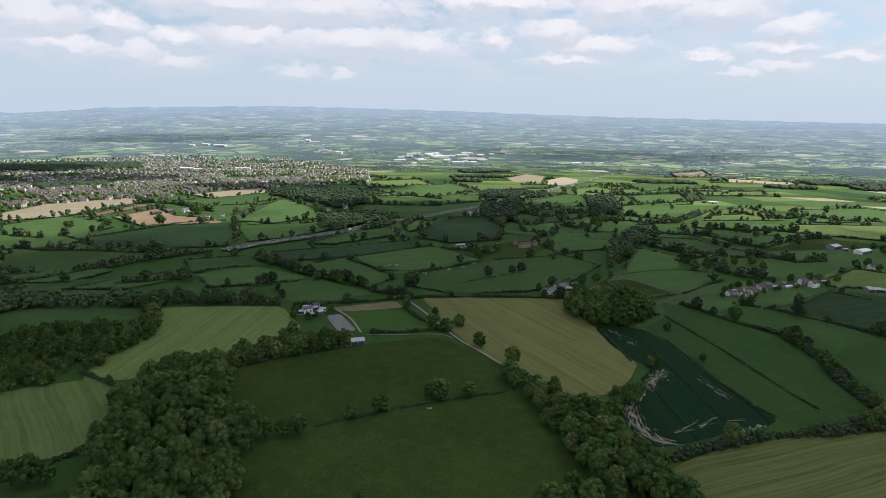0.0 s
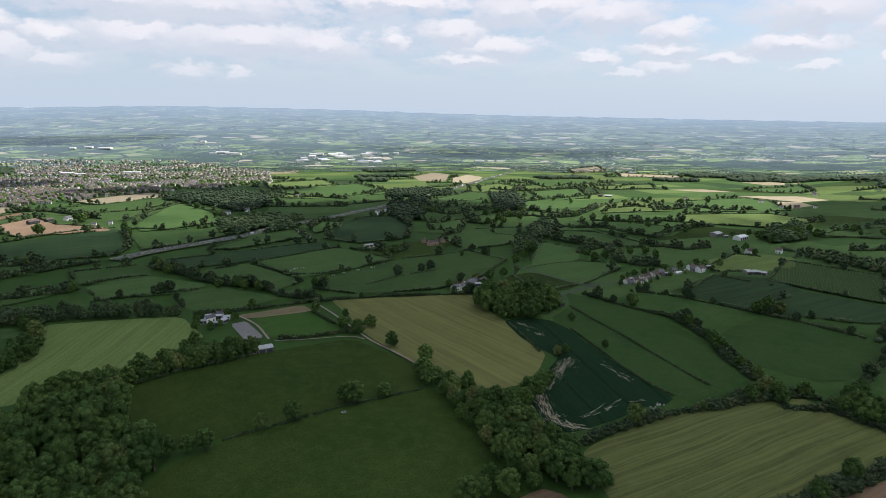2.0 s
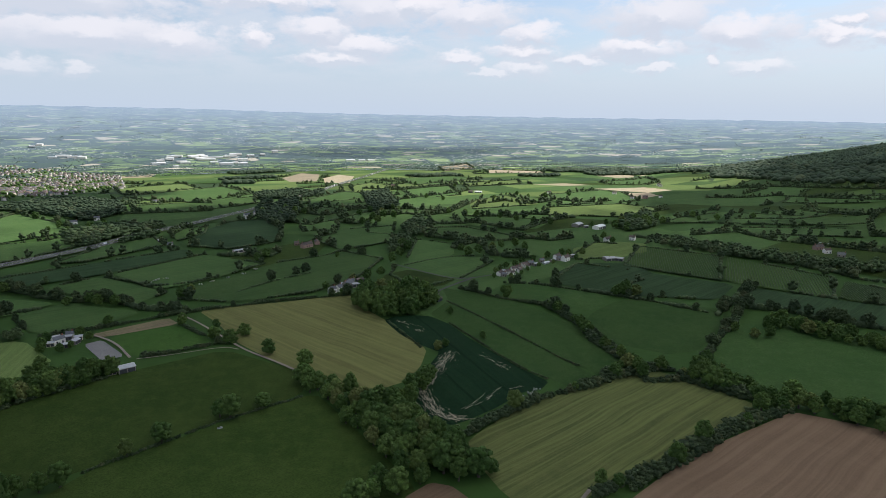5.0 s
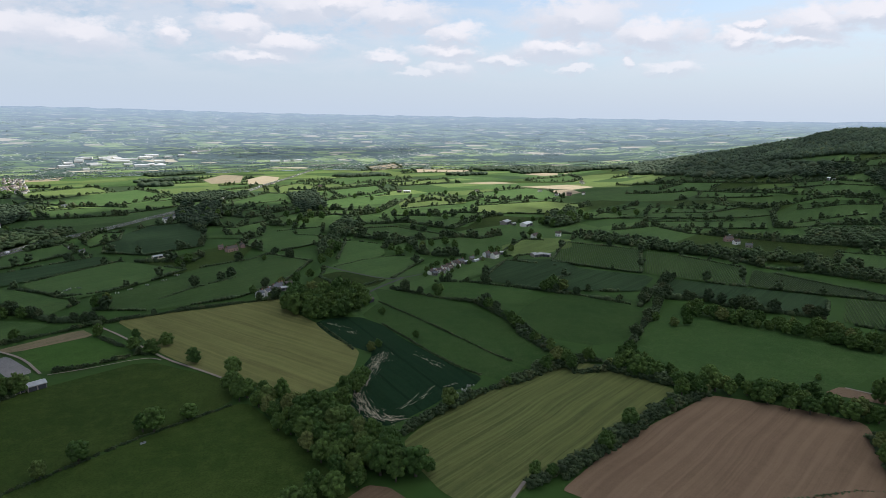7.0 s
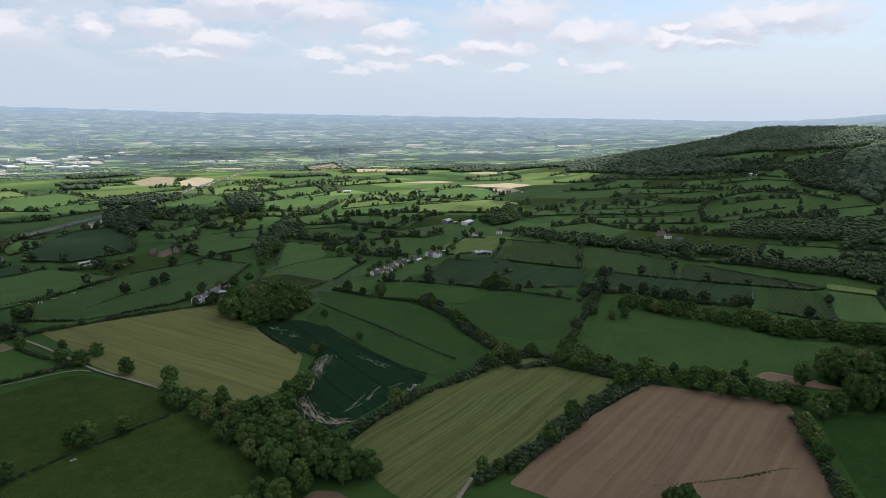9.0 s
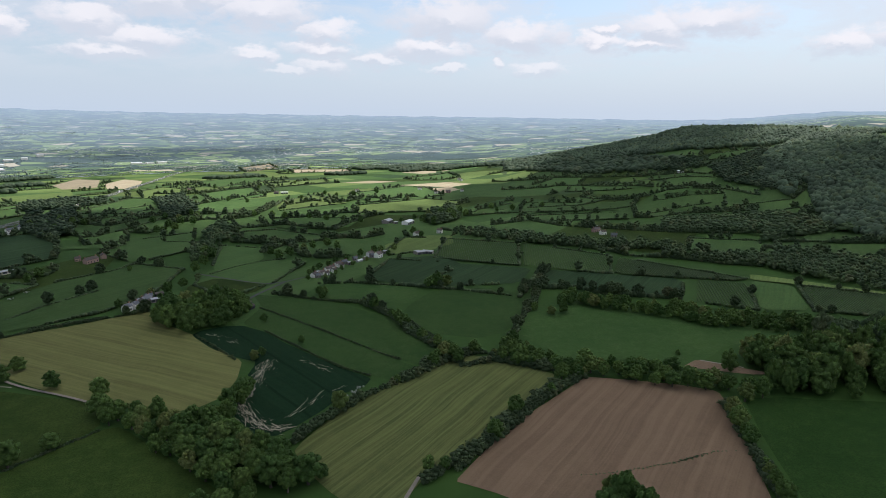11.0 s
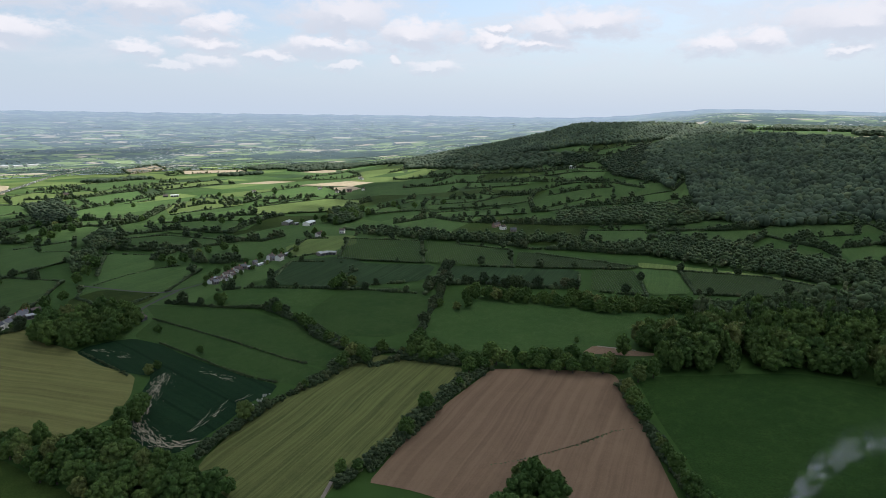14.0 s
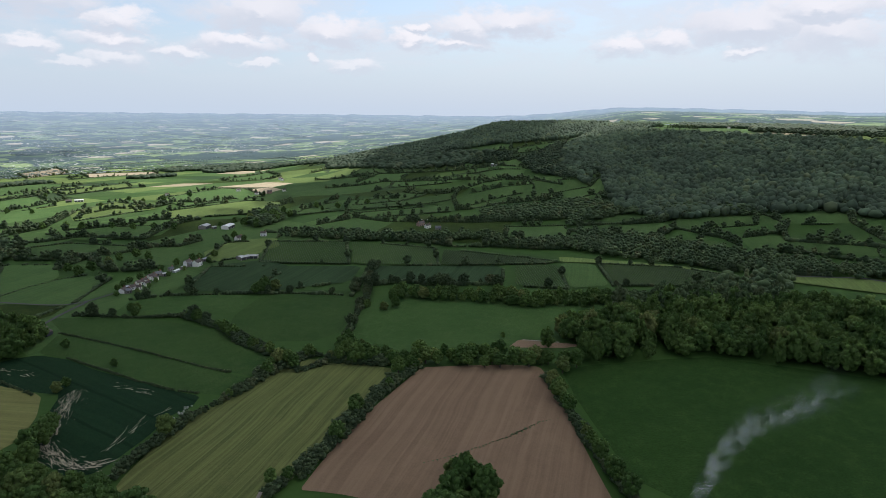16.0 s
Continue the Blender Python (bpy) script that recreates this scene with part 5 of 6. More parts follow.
def shed(x, y, w, d, h, turn, label="grey metal farm shed with a shallow roof"):
    building("shed", label, "shed", x, y, w, d, h, turn, STONE_WALL, SHEET_ROOF, 0.3, False, False, open_front=True)


def white_shed(x, y, w, d, h, turn, label="white metal farm shed"):
    building("shed", label, "shed", x, y, w, d, h, turn, WHITE_WALL, WHITE_ROOF, 0.25, False, False, open_front=True)


def stable(x, y, w, d, h, turn, label="low tan stable block"):
    building("stable", label, "stable", x, y, w, d, h, turn, CREAM_WALL, SHEET_ROOF, 0.4, False, False, open_front=True)


def glasshouse(x, y, w, d, h, turn, label="pale glasshouse beside the cottages"):
    building("glasshouse", label, "glasshouse", x, y, w, d, h, turn, SHEET_ROOF, WHITE_ROOF, 0.4, False, False)


def works(x, y, w, d, h, turn, label="large white-roofed works building by the town"):
    building("works_building", label, "warehouse", x, y, w, d, h, turn, WHITE_WALL, WHITE_ROOF, 0.14, False, False, group="works buildings")


MORE, BLOSSOMS = [], []
# farms and houses
white_house(-428, 1006, 11.9, 6.2, 4.7, 71, "long white farmhouse with a slate roof")
barn(-464, 978, 15.4, 8.6, 4.3, 56, "weathered open-fronted barn beside a tan field")
barn(-451, 998, 11.2, 7, 3.9, 65)
white_house(-369, 948, 6.3, 4.7, 3.5, 4)
white_house(-351, 961, 5.6, 4.7, 3.5, 5)
white_house(49, 1022, 12.6, 7, 5.9, 22, "large white gabled country house with tall roofs")
white_house(62, 1051, 8.4, 6.2, 5.5, 96)
brick_house(103, 757, 15.4, 6.2, 4.3, 33, "long red-brick farmhouse with a tiled roof")
brick_house(118, 772, 7.7, 5.5, 3.9, 91)
brick_house(93, 774, 5.6, 4.7, 3.5, 4)
stable(27, 759, 22.4, 4.7, 2.5, 22, "long low tan stable block beside a hedge")
white_house(-107, 1315, 9.1, 5.5, 4.3, 11)
white_house(-174, 1081, 7.7, 5.5, 3.9, 8)
white_house(-200, 1048, 9.8, 5.5, 3.9, 7)
white_house(-55, 817, 6.3, 4.7, 3.5, 4)
stable(-68, 853, 7, 4.7, 2.5, 4)
brick_house(106, 1049, 8.4, 6.2, 4.7, 7)
stone_house(86, 969, 7.7, 5.5, 3.9, 6)
white_house(-112, 487, 7.7, 4.7, 3.7, 38, "white farmhouse among trees by the riding arena")
shed(-101, 483, 5.6, 4.7, 2.7, 63)
shed(-116, 496, 6.3, 3.9, 2.5, 22)
stable(-116, 483, 4.9, 3.9, 2.7, 2)
shed(-107, 494, 4.9, 3.9, 2.7, 2)
stable(-100, 491, 4.9, 3.9, 2.7, 2)
shed(-106, 477, 4.9, 3.9, 2.7, 2)
white_house(-107, 500, 4.9, 3.9, 2.7, 3)
stone_house(271, 549, 4.9, 4.3, 3, 3)
white_house(295, 559, 4.9, 4.3, 3, 3)
shed(324, 578, 4.9, 4.3, 3, 3)
stone_house(339, 591, 4.9, 4.3, 3, 3)
shed(351, 587, 4.9, 4.3, 3, 3)
shed(385, 601, 4.9, 4.3, 3, 3)
shed(278, 562, 4.9, 4.3, 3, 3)
white_house(310, 571, 4.9, 4.3, 3, 3)
shed(110, 568, 6.3, 4.7, 3, 3)
barn(128, 577, 6.3, 4.7, 3, 3)
stone_house(119, 576, 6.3, 4.7, 3, 3)
shed(415, 578, 6.3, 4.7, 3, 3)
white_shed(421, 575, 6.3, 4.7, 3, 3)
shed(509, 761, 6.3, 4.7, 3, 5)
shed(-61, 417, 9.8, 7, 3.3, 20, "grey-roofed metal barn at the pasture edge")
stable(-69, 415, 4.9, 3.9, 2.3, 18)
white_house(96, 550, 6.3, 5.5, 3.9, 35, "white timbered gabled house with a slate roof")
white_house(103, 554, 5.6, 5.5, 3.9, 39)
stone_house(114, 566, 10.5, 6.2, 3.6, 44, "stone farm range with a grey slate roof")
shed(121, 564, 7, 5.5, 2.7, 3)
barn(178, 500, 9.1, 6.2, 3.6, 42, "dark timber barn beside a copse")
barn(179, 492, 6.3, 4.7, 2.7, 33)
white_house(269, 554, 6.3, 4.7, 3.3, 36, "white cottage with a brown tiled roof")
white_house(280, 557, 5.6, 4.7, 3.1, 3)
white_house(292, 567, 6.3, 4.7, 3.1, 3)
white_house(283, 553, 4.9, 3.9, 2.8, 3)
white_house(311, 579, 7, 4.7, 3.3, 3)
stone_house(321, 584, 6.3, 4.7, 3.1, 3)
white_house(299, 571, 5.6, 4.7, 3.1, 3)
white_house(363, 598, 8.4, 5.5, 4.3, 23)
white_house(368, 588, 9.1, 6.2, 4.7, 24, "large white house with steep gabled roof")
stone_house(363, 592, 6.3, 4.7, 3.1, 3)
glasshouse(340, 583, 8.4, 3.1, 2, 22)
shed(503, 774, 16.8, 10.9, 4.3, 33, "large grey metal farm shed")
white_shed(523, 748, 21, 10.9, 4.3, 29, "large pale farm shed among trees")
white_house(477, 662, 9.1, 6.2, 4.7, 4)
shed(417, 573, 12.6, 7, 3.1, -1)
shed(427, 568, 8.4, 6.2, 3.1, -54)
white_house(516, 662, 7, 5.5, 4.3, -54)
brick_house(702, 539, 12.6, 6.2, 4.3, -5, "long pinkish house with a tiled roof")
white_house(693, 520, 8.4, 5.5, 4.3, -13)
stone_house(691, 500, 8.4, 5.5, 3.5, -53)
brick_house(740, 579, 9.8, 5.5, 3.5, -53)
stable(733, 555, 12.6, 4.7, 2.7, -53)
white_shed(1183, 694, 21, 7.8, 3.9, -92, "long white shed on the hillside")
white_house(1281, 563, 7.7, 5.5, 4.7, -92)
white_house(1296, 559, 7.7, 5.5, 4.7, -92)
white_house(1305, 553, 7.7, 5.5, 4.7, -93)
white_house(1316, 571, 7.7, 5.5, 4.7, -93)
white_house(1321, 551, 7.7, 5.5, 4.7, -94)
white_house(1138, 1353, 8.4, 6.2, 4.7, -94)
white_house(817, 1056, 7, 5.5, 3.9, -65)
white_shed(561, 1270, 15.4, 7.8, 3.5, -27)
barn(546, 1279, 9.8, 7, 3.5, -28)
brick_house(845, 1050, 9.8, 6.2, 4.7, -28)
white_house(845, 1155, 8.4, 5.5, 4.3, -15)
white_house(890, 1056, 6.3, 5.5, 3.9, -29)
white_house(705, 1203, 7, 5.5, 3.9, -22)
brick_house(441, 1546, 9.8, 6.2, 3.9, -32)
white_house(1175, 1405, 8.4, 6.2, 4.7, -72)
white_house(2646, 435, 9.8, 6.2, 4.7, -58)
white_house(2393, 448, 8.4, 6.2, 4.7, -46)
# works and glasshouses on the edge of the town
works(-158, 3413, 48, 24, 9, -7)
works(-84, 3411, 48, 30, 9, 10)
works(-232, 3340, 36, 24, 6, 11)
works(154, 3273, 26, 30, 6, -3)
works(89, 3409, 48, 30, 9, 18)
works(-18, 3389, 36, 18, 7, 10)
works(-188, 3408, 36, 24, 7, 0)
works(-154, 3126, 26, 18, 7, 21)
works(114, 3262, 26, 24, 9, 12)
works(105, 3418, 48, 18, 7, 4)
works(-120, 3311, 48, 24, 6, 11)
works(70, 3221, 64, 30, 9, 14)
works(144, 3445, 26, 24, 9, -3)
works(14, 3313, 36, 24, 7, 4)
works(-32, 3412, 36, 24, 7, 20)
works(-48, 3429, 36, 24, 9, 20)
works(160, 3229, 26, 24, 6, -1)
works(-13, 3385, 64, 18, 7, 11)
works(153, 3336, 48, 24, 9, 6)
works(137, 3237, 26, 24, 6, 8)
works(-30, 3359, 64, 18, 6, 3)
works(11, 3357, 26, 18, 6, -4)
works(-190, 3364, 36, 30, 9, -2)
works(112, 3454, 36, 30, 6, 11)
works(-239, 3300, 64, 30, 6, 19)
works(-134, 3325, 48, 18, 6, -1)
works(-48, 3372, 48, 24, 9, 7)
works(198, 3420, 36, 24, 6, 16)
works(-75, 3400, 36, 24, 7, 13)
works(27, 3392, 64, 18, 6, 3)
works(-656, 3404, 64, 24, 6, -3)
works(-607, 3390, 64, 18, 7, 12)
works(-696, 3373, 36, 18, 6, 12)
works(692, 3237, 48, 24, 6, -8)
works(747, 3218, 36, 18, 7, 12)
works(799, 3212, 48, 18, 7, 18)
works(329, 3485, 26, 24, 9, 12)
works(-791, 3605, 26, 30, 7, -3)
works(-817, 3572, 26, 24, 7, 17)
works(-1365, 3358, 26, 24, 6, 2)
works(-1303, 3397, 36, 24, 7, -3)
works(-1224, 3391, 64, 30, 7, -8)
works(-1797, 2556, 64, 30, 6, 12)
works(-1097, 2622, 48, 24, 7, -8)
works(-877, 2686, 64, 18, 7, 2)
works(-1029, 2571, 36, 18, 7, 12)
works(-573, 3371, 36, 24, 9, -8)
works(262, 3432, 26, 18, 9, -8)
# single trees
TREES.append((47.1, 381.0, 6.8, 14.5))
TREES.append((26.9, 414.7, 6.4, 13.0))
TREES.append((-33.9, 313.1, 6.3, 12.5))
TREES.append((-0.8, 330.0, 7.8, 14.5))
TREES.append((-6.1, 331.3, 5.2, 11.7))
TREES.append((-73.2, 288.1, 5.8, 13.0))
TREES.append((-81.0, 286.7, 4.6, 10.4))
TREES.append((-89.2, 284.8, 5.2, 11.7))
TREES.append((-97.7, 284.6, 5.8, 13.0))
TREES.append((17.2, 336.4, 6.0, 9.0))
TREES.append((3.5, 445.5, 6.8, 12.5))
TREES.append((13.2, 457.5, 6.2, 11.5))
TREES.append((-7.6, 459.3, 6.0, 11.0))
TREES.append((-83.9, 520.4, 4.1, 9.1))
TREES.append((-84.8, 517.0, 4.1, 9.1))
TREES.append((-5.8, 481.6, 4.1, 9.1))
TREES.append((178.0, 393.1, 3.2, 7.2))
TREES.append((175.0, 453.5, 3.8, 8.5))
TREES.append((246.7, 489.3, 4.6, 10.4))
TREES.append((244.6, 495.1, 4.1, 9.1))
TREES.append((-35.0, 231.6, 2.9, 6.5))
TREES.append((-181.3, 241.2, 7.2, 16.2))
TREES.append((-174.4, 242.2, 5.8, 13.0))
TREES.append((-188.0, 240.2, 6.4, 14.3))
TREES.append((137.4, 583.1, 5.8, 13.0))
TREES.append((154.0, 594.4, 5.2, 11.7))
TREES.append((138.6, 382.2, 4.1, 9.1))
TREES.append((145.9, 387.2, 3.5, 7.8))
TREES.append((-121.0, 481.0, 4.1, 9.1))
TREES.append((-120.1, 493.1, 4.1, 9.1))
TREES.append((-100.5, 500.1, 3.8, 8.5))
TREES.append((-92.5, 488.2, 3.5, 7.8))
TREES.append((-107.3, 467.4, 3.5, 7.8))
TREES.append((-119.2, 469.7, 3.8, 8.5))
TREES.append((-102.0, 474.6, 2.9, 6.5))
TREES.append((206.7, 138.4, 5.8, 13.0))
TREES.append((201.2, 142.5, 4.9, 11.1))
TREES.append((208.6, 132.0, 4.1, 9.1))
TREES.append((151.0, 206.0, 4.1, 9.1))
TREES.append((158.3, 203.2, 3.5, 7.8))
TREES.append((371.2, 212.8, 2.3, 5.2))
TREES.append((366.2, 342.2, 4.1, 9.1))
TREES.append((368.7, 325.5, 4.1, 9.1))
TREES.append((240.5, 481.1, 4.6, 10.4))
TREES.append((380.1, 322.6, 5.2, 11.7))
TREES.append((346.2, 457.5, 5.2, 11.7))
TREES.append((359.0, 449.1, 4.6, 10.4))
TREES.append((411.7, 96.1, 7.0, 15.6))
# hedge trees of the middle distance
MORE.append((-413, 882, 18.2))
MORE.append((338, 451, 13.0))
MORE.append((346, 449, 16.5))
MORE.append((353, 444, 13.5))
MORE.append((-541, 933, 15.6))
MORE.append((-485, 868, 13.0))
MORE.append((-535, 856, 10.4))
MORE.append((-525, 852, 11.7))
MORE.append((-307, 889, 15.6))
MORE.append((-292, 858, 13.0))
MORE.append((-415, 1006, 15.6))
MORE.append((-399, 981, 16.9))
MORE.append((-398, 994, 15.6))
MORE.append((-609, 986, 7.8))
MORE.append((-446, 847, 7.8))
MORE.append((-443, 861, 7.8))
MORE.append((-356, 706, 10.4))
MORE.append((-345, 701, 10.4))
MORE.append((214, 695, 15.6))
MORE.append((196, 667, 14.3))
MORE.append((181, 646, 13.0))
MORE.append((211, 709, 15.6))
MORE.append((231, 900, 14.3))
MORE.append((209, 874, 14.3))
MORE.append((-34, 574, 13.0))
MORE.append((-26, 585, 11.7))
MORE.append((40, 699, 11.7))
MORE.append((51, 715, 13.0))
MORE.append((-86, 571, 11.7))
MORE.append((-100, 577, 11.7))
MORE.append((-107, 585, 11.7))
MORE.append((-186, 646, 13.0))
MORE.append((-198, 666, 13.0))
MORE.append((-209, 685, 11.7))
MORE.append((-124, 584, 10.4))
MORE.append((-259, 594, 11.7))
MORE.append((-251, 582, 11.7))
MORE.append((128, 690, 7.8))
MORE.append((273, 646, 13.0))
MORE.append((288, 651, 14.3))
MORE.append((310, 660, 13.0))
MORE.append((274, 671, 11.7))
MORE.append((349, 675, 13.0))
MORE.append((349, 650, 13.0))
MORE.append((-220, 985, 9.1))
MORE.append((-195, 975, 9.1))
MORE.append((329, 674, 11.7))
MORE.append((92, 1047, 14.3))
MORE.append((115, 1080, 15.6))
MORE.append((127, 1051, 14.3))
MORE.append((80, 1018, 13.0))
MORE.append((97, 994, 14.3))
MORE.append((140, 1038, 13.0))
MORE.append((74, 1060, 14.3))
MORE.append((232, 936, 14.3))
MORE.append((254, 955, 14.3))
MORE.append((268, 940, 14.3))
MORE.append((206, 898, 13.0))
MORE.append((-168, 978, 14.3))
MORE.append((-154, 1004, 14.3))
MORE.append((-132, 982, 13.0))
MORE.append((-211, 1011, 13.0))
MORE.append((-267, 1127, 14.3))
MORE.append((269, 563, 7.8))
MORE.append((278, 571, 7.8))
MORE.append((288, 578, 9.1))
MORE.append((301, 582, 9.1))
MORE.append((314, 591, 9.1))
MORE.append((305, 561, 6.5))
MORE.append((331, 596, 9.1))
MORE.append((325, 572, 6.5))
MORE.append((354, 604, 10.4))
MORE.append((347, 579, 6.5))
MORE.append((377, 611, 10.4))
MORE.append((383, 605, 10.4))
MORE.append((275, 540, 6.5))
MORE.append((292, 550, 5.9))
MORE.append((259, 546, 6.5))
MORE.append((92, 561, 9.1))
MORE.append((92, 537, 6.5))
MORE.append((104, 544, 6.5))
MORE.append((122, 582, 9.1))
MORE.append((126, 564, 7.8))
MORE.append((382, 588, 7.8))
MORE.append((402, 606, 10.4))
MORE.append((482, 678, 11.7))
MORE.append((477, 652, 10.4))
MORE.append((520, 761, 10.4))
MORE.append((554, 774, 10.4))
MORE.append((603, 747, 20.8))
MORE.append((597, 733, 19.5))
MORE.append((548, 717, 15.6))
MORE.append((657, 786, 14.3))
MORE.append((731, 788, 13.0))
MORE.append((749, 754, 13.0))
MORE.append((606, 1118, 11.7))
MORE.append((613, 1182, 11.7))
MORE.append((650, 1124, 11.7))
MORE.append((533, 1128, 10.4))
MORE.append((720, 1557, 10.4))
MORE.append((498, 1535, 11.7))
MORE.append((572, 1441, 11.7))
MORE.append((410, 1192, 11.7))
MORE.append((429, 1145, 10.4))
MORE.append((715, 1138, 11.7))
MORE.append((821, 750, 11.7))
MORE.append((718, 760, 10.4))
MORE.append((571, 761, 16.9))
MORE.append((601, 765, 18.2))
MORE.append((547, 743, 14.3))
MORE.append((639, 750, 14.3))
MORE.append((369, 960, 11.7))
MORE.append((390, 936, 11.7))
MORE.append((397, 905, 13.0))
MORE.append((425, 878, 11.7))
MORE.append((439, 847, 11.7))
MORE.append((453, 817, 13.0))
MORE.append((471, 797, 11.7))
MORE.append((296, 1044, 11.7))
MORE.append((249, 1019, 13.0))
MORE.append((223, 988, 13.0))
MORE.append((263, 997, 11.7))
MORE.append((296, 1011, 11.7))
BLOSSOMS.append((158.5, 295.4, 2.6))
BLOSSOMS.append((170.8, 300.5, 2.6))
BLOSSOMS.append((165.0, 297.9, 2.6))
BLOSSOMS.append((-279.1, 433.2, 2.6))
BLOSSOMS.append((-249.3, 350.1, 2.6))
BLOSSOMS.append((-248.6, 346.9, 2.6))
BLOSSOMS.append((6.9, 631.9, 2.6))
BLOSSOMS.append((-7.9, 621.6, 2.6))
BLOSSOMS.append((-19.5, 614.0, 2.6))
BLOSSOMS.append((22.2, 642.5, 2.6))
BLOSSOMS.append((35.2, 658.4, 2.6))
BLOSSOMS.append((-11.3, 640.7, 2.6))
BLOSSOMS.append((-57.5, 648.1, 2.6))
BLOSSOMS.append((-59.3, 644.2, 2.4))
BLOSSOMS.append((-63.5, 637.8, 2.4))
BLOSSOMS.append((-50.3, 648.5, 2.4))
TROUGH = (-6.4, 318.6)
# places used below
BARE_LINE = ((146, 376), (132, 359), (119, 342), (110, 330), (107, 320), (106, 304), (107, 293), (112, 287), (120, 285))
BARE_EDGE = ((123, 295), (152, 310), (166, 310))
BARE_TOP = ((130, 455), (136, 437), (140, 422))
BARE_SIDE = ((163, 366), (165, 357), (167, 348), (170, 334))
SMOKE = ((240, 48, 0), (283, 42, 9), (305, 32, 17), (330, 7, 26), (338, -6, 32))

# ---- near trees, each one a thing of its own ----
random.seed(21)
TREES.sort(key=lambda t: math.hypot(t[0], t[1]))
far_trees = []
for k, (x, y, wide, high) in enumerate(TREES):
    if k >= 300:
        far_trees.append((x, y, wide, high))
        continue
    m = pose(x, y, float(terrain(x, y)) - 0.1, random.uniform(-3, 3), random.uniform(-3, 3), random.uniform(0, 360)) @ Matrix.Diagonal((wide, wide * random.uniform(0.88, 1.12), high / 2.1, 1))
    copy_thing(PROTO[k % 5], m)
for root in PROTO:
    for ob in list(root.children):
        bpy.data.objects.remove(ob)
    bpy.data.objects.remove(root)
g = Greenery()
if far_trees:
    ft = np.array(far_trees)
    g.add(MID, ft[:, 0], ft[:, 1], terrain(ft[:, 0], ft[:, 1]) - 0.12 * ft[:, 3], ft[:, 2], ft[:, 3] / 2.0, rnd)
    g.make("woodland", LEAF, "dense broadleaf wood of tall green trees", "wood")
g = Greenery()
mt = np.array(MORE, float)
g.add(MID, mt[:, 0], mt[:, 1], terrain(mt[:, 0], mt[:, 1]) - 0.08 * mt[:, 2], mt[:, 2] * 0.45, mt[:, 2] / 2.0, rnd)
g.make("hedgerow_trees", LEAF, "round green trees standing in hedges and fields", "trees")

g = Greenery()
for x, y, high in BLOSSOMS:
    k = rnd.normal(0, 1.2, (7, 2))
    g.add(TUFT, x + k[:, 0], y + k[:, 1], terrain(x + k[:, 0], y + k[:, 1]) + high * 0.75, np.full(7, high * 0.22), np.full(7, high * 0.26), rnd)
g.make("blossom_bushes", BLOSSOM, "hawthorn bushes white with blossom in the hedges", "bush")

# ---- water trough in the near pasture ----
trough = new("water_trough")
trough.matrix_world = pose(TROUGH[0], TROUGH[1], float(terrain(*TROUGH)) + 0.3, 0, 0, 15)
bm = bmesh.new()
for x0, y0, x1, y1 in ((-1.3, -0.5, 1.3, -0.42), (-1.3, 0.42, 1.3, 0.5), (-1.3, -0.42, -1.22, 0.42), (1.22, -0.42, 1.3, 0.42)):
    box(bm, x0, y0, -0.2, x1, y1, 0.6)
part("basin", bm, SHEET_ROOF, trough)
bm = bmesh.new()
box(bm, -1.22, -0.42, -0.15, 1.22, 0.42, 0.45)
part("water", bm, GLASS, trough, "dark still water")
tagged(trough, "pale grey water trough standing in the pasture", "trough")

# ---- tree lines of the far plain ----
g = Greenery()
random.seed(31)
for _ in range(1700):
    az, r = radians(random.uniform(-42, 62)), 2700 + 1700 * random.random() ** 1.3
    x, y = r * math.sin(az), r * math.cos(az)
    a = az + math.pi / 2 + random.gauss(0, 0.3)
    n = random.randint(2, 12)
    small = r / (r + 9000 * max(0.0, (r - 2700) / 2150) ** 2)
    k = np.arange(n) * 9.0 * small ** 0.5
    lx, ly = x + k * math.sin(a) + rnd.normal(0, 7, n), y + k * math.cos(a) + rnd.normal(0, 9, n)
    hh = rnd.uniform(2.5, 6.0, n) * max(small, 0.35)
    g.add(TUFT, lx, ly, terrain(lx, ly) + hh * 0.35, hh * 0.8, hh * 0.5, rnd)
# these trees carry the plain's haze in their leaf colour
g.make("far_tree_lines", HAZED_FAR_LEAF, "distant hedgerow trees across the plain", "trees")

# ---- planted rows in the vineyard strips ----
for kind, poly, _, gap, turn in FIELDS:
    if not gap:
        continue
    a = radians(turn)
    ux, uy = math.cos(a), math.sin(a)
    us = [p[0] * ux + p[1] * uy for p in poly]
    vs = [-p[0] * uy + p[1] * ux for p in poly]
    V, F = [], []
    v = min(vs) + gap
    while v < max(vs):
        u = np.arange(min(us), max(us), 4.0)
        px, py = u * ux - v * uy, u * uy + v * ux
        ok = inside(px, py, poly)
        for k in range(len(u) - 1):
            if not (ok[k] and ok[k + 1]) or random.random() < 0.012:
                continue
            h = random.uniform(0.7, 0.95)
            half = random.uniform(0.36, 0.5)
            base = len(V)
            for q in (k, k + 1):
                z = float(terrain(px[q], py[q])) + 0.2
                V += [(px[q] + uy * half, py[q] - ux * half, z), (px[q] + uy * half * 0.6, py[q] - ux * half * 0.6, z + h),
                      (px[q] - uy * half * 0.6, py[q] + ux * half * 0.6, z + h), (px[q] - uy * half, py[q] + ux * half, z)]
            F += [(base, base + 1, base + 5, base + 4), (base + 1, base + 2, base + 6, base + 5), (base + 2, base + 3, base + 7, base + 6)]
        v += gap
    if F:
        tagged(new("vine_rows", raw_mesh("vine_rows", V, F, HEDGE_LEAF)), "straight rows of green vines across the strip", "vineyard", kind="stuff")

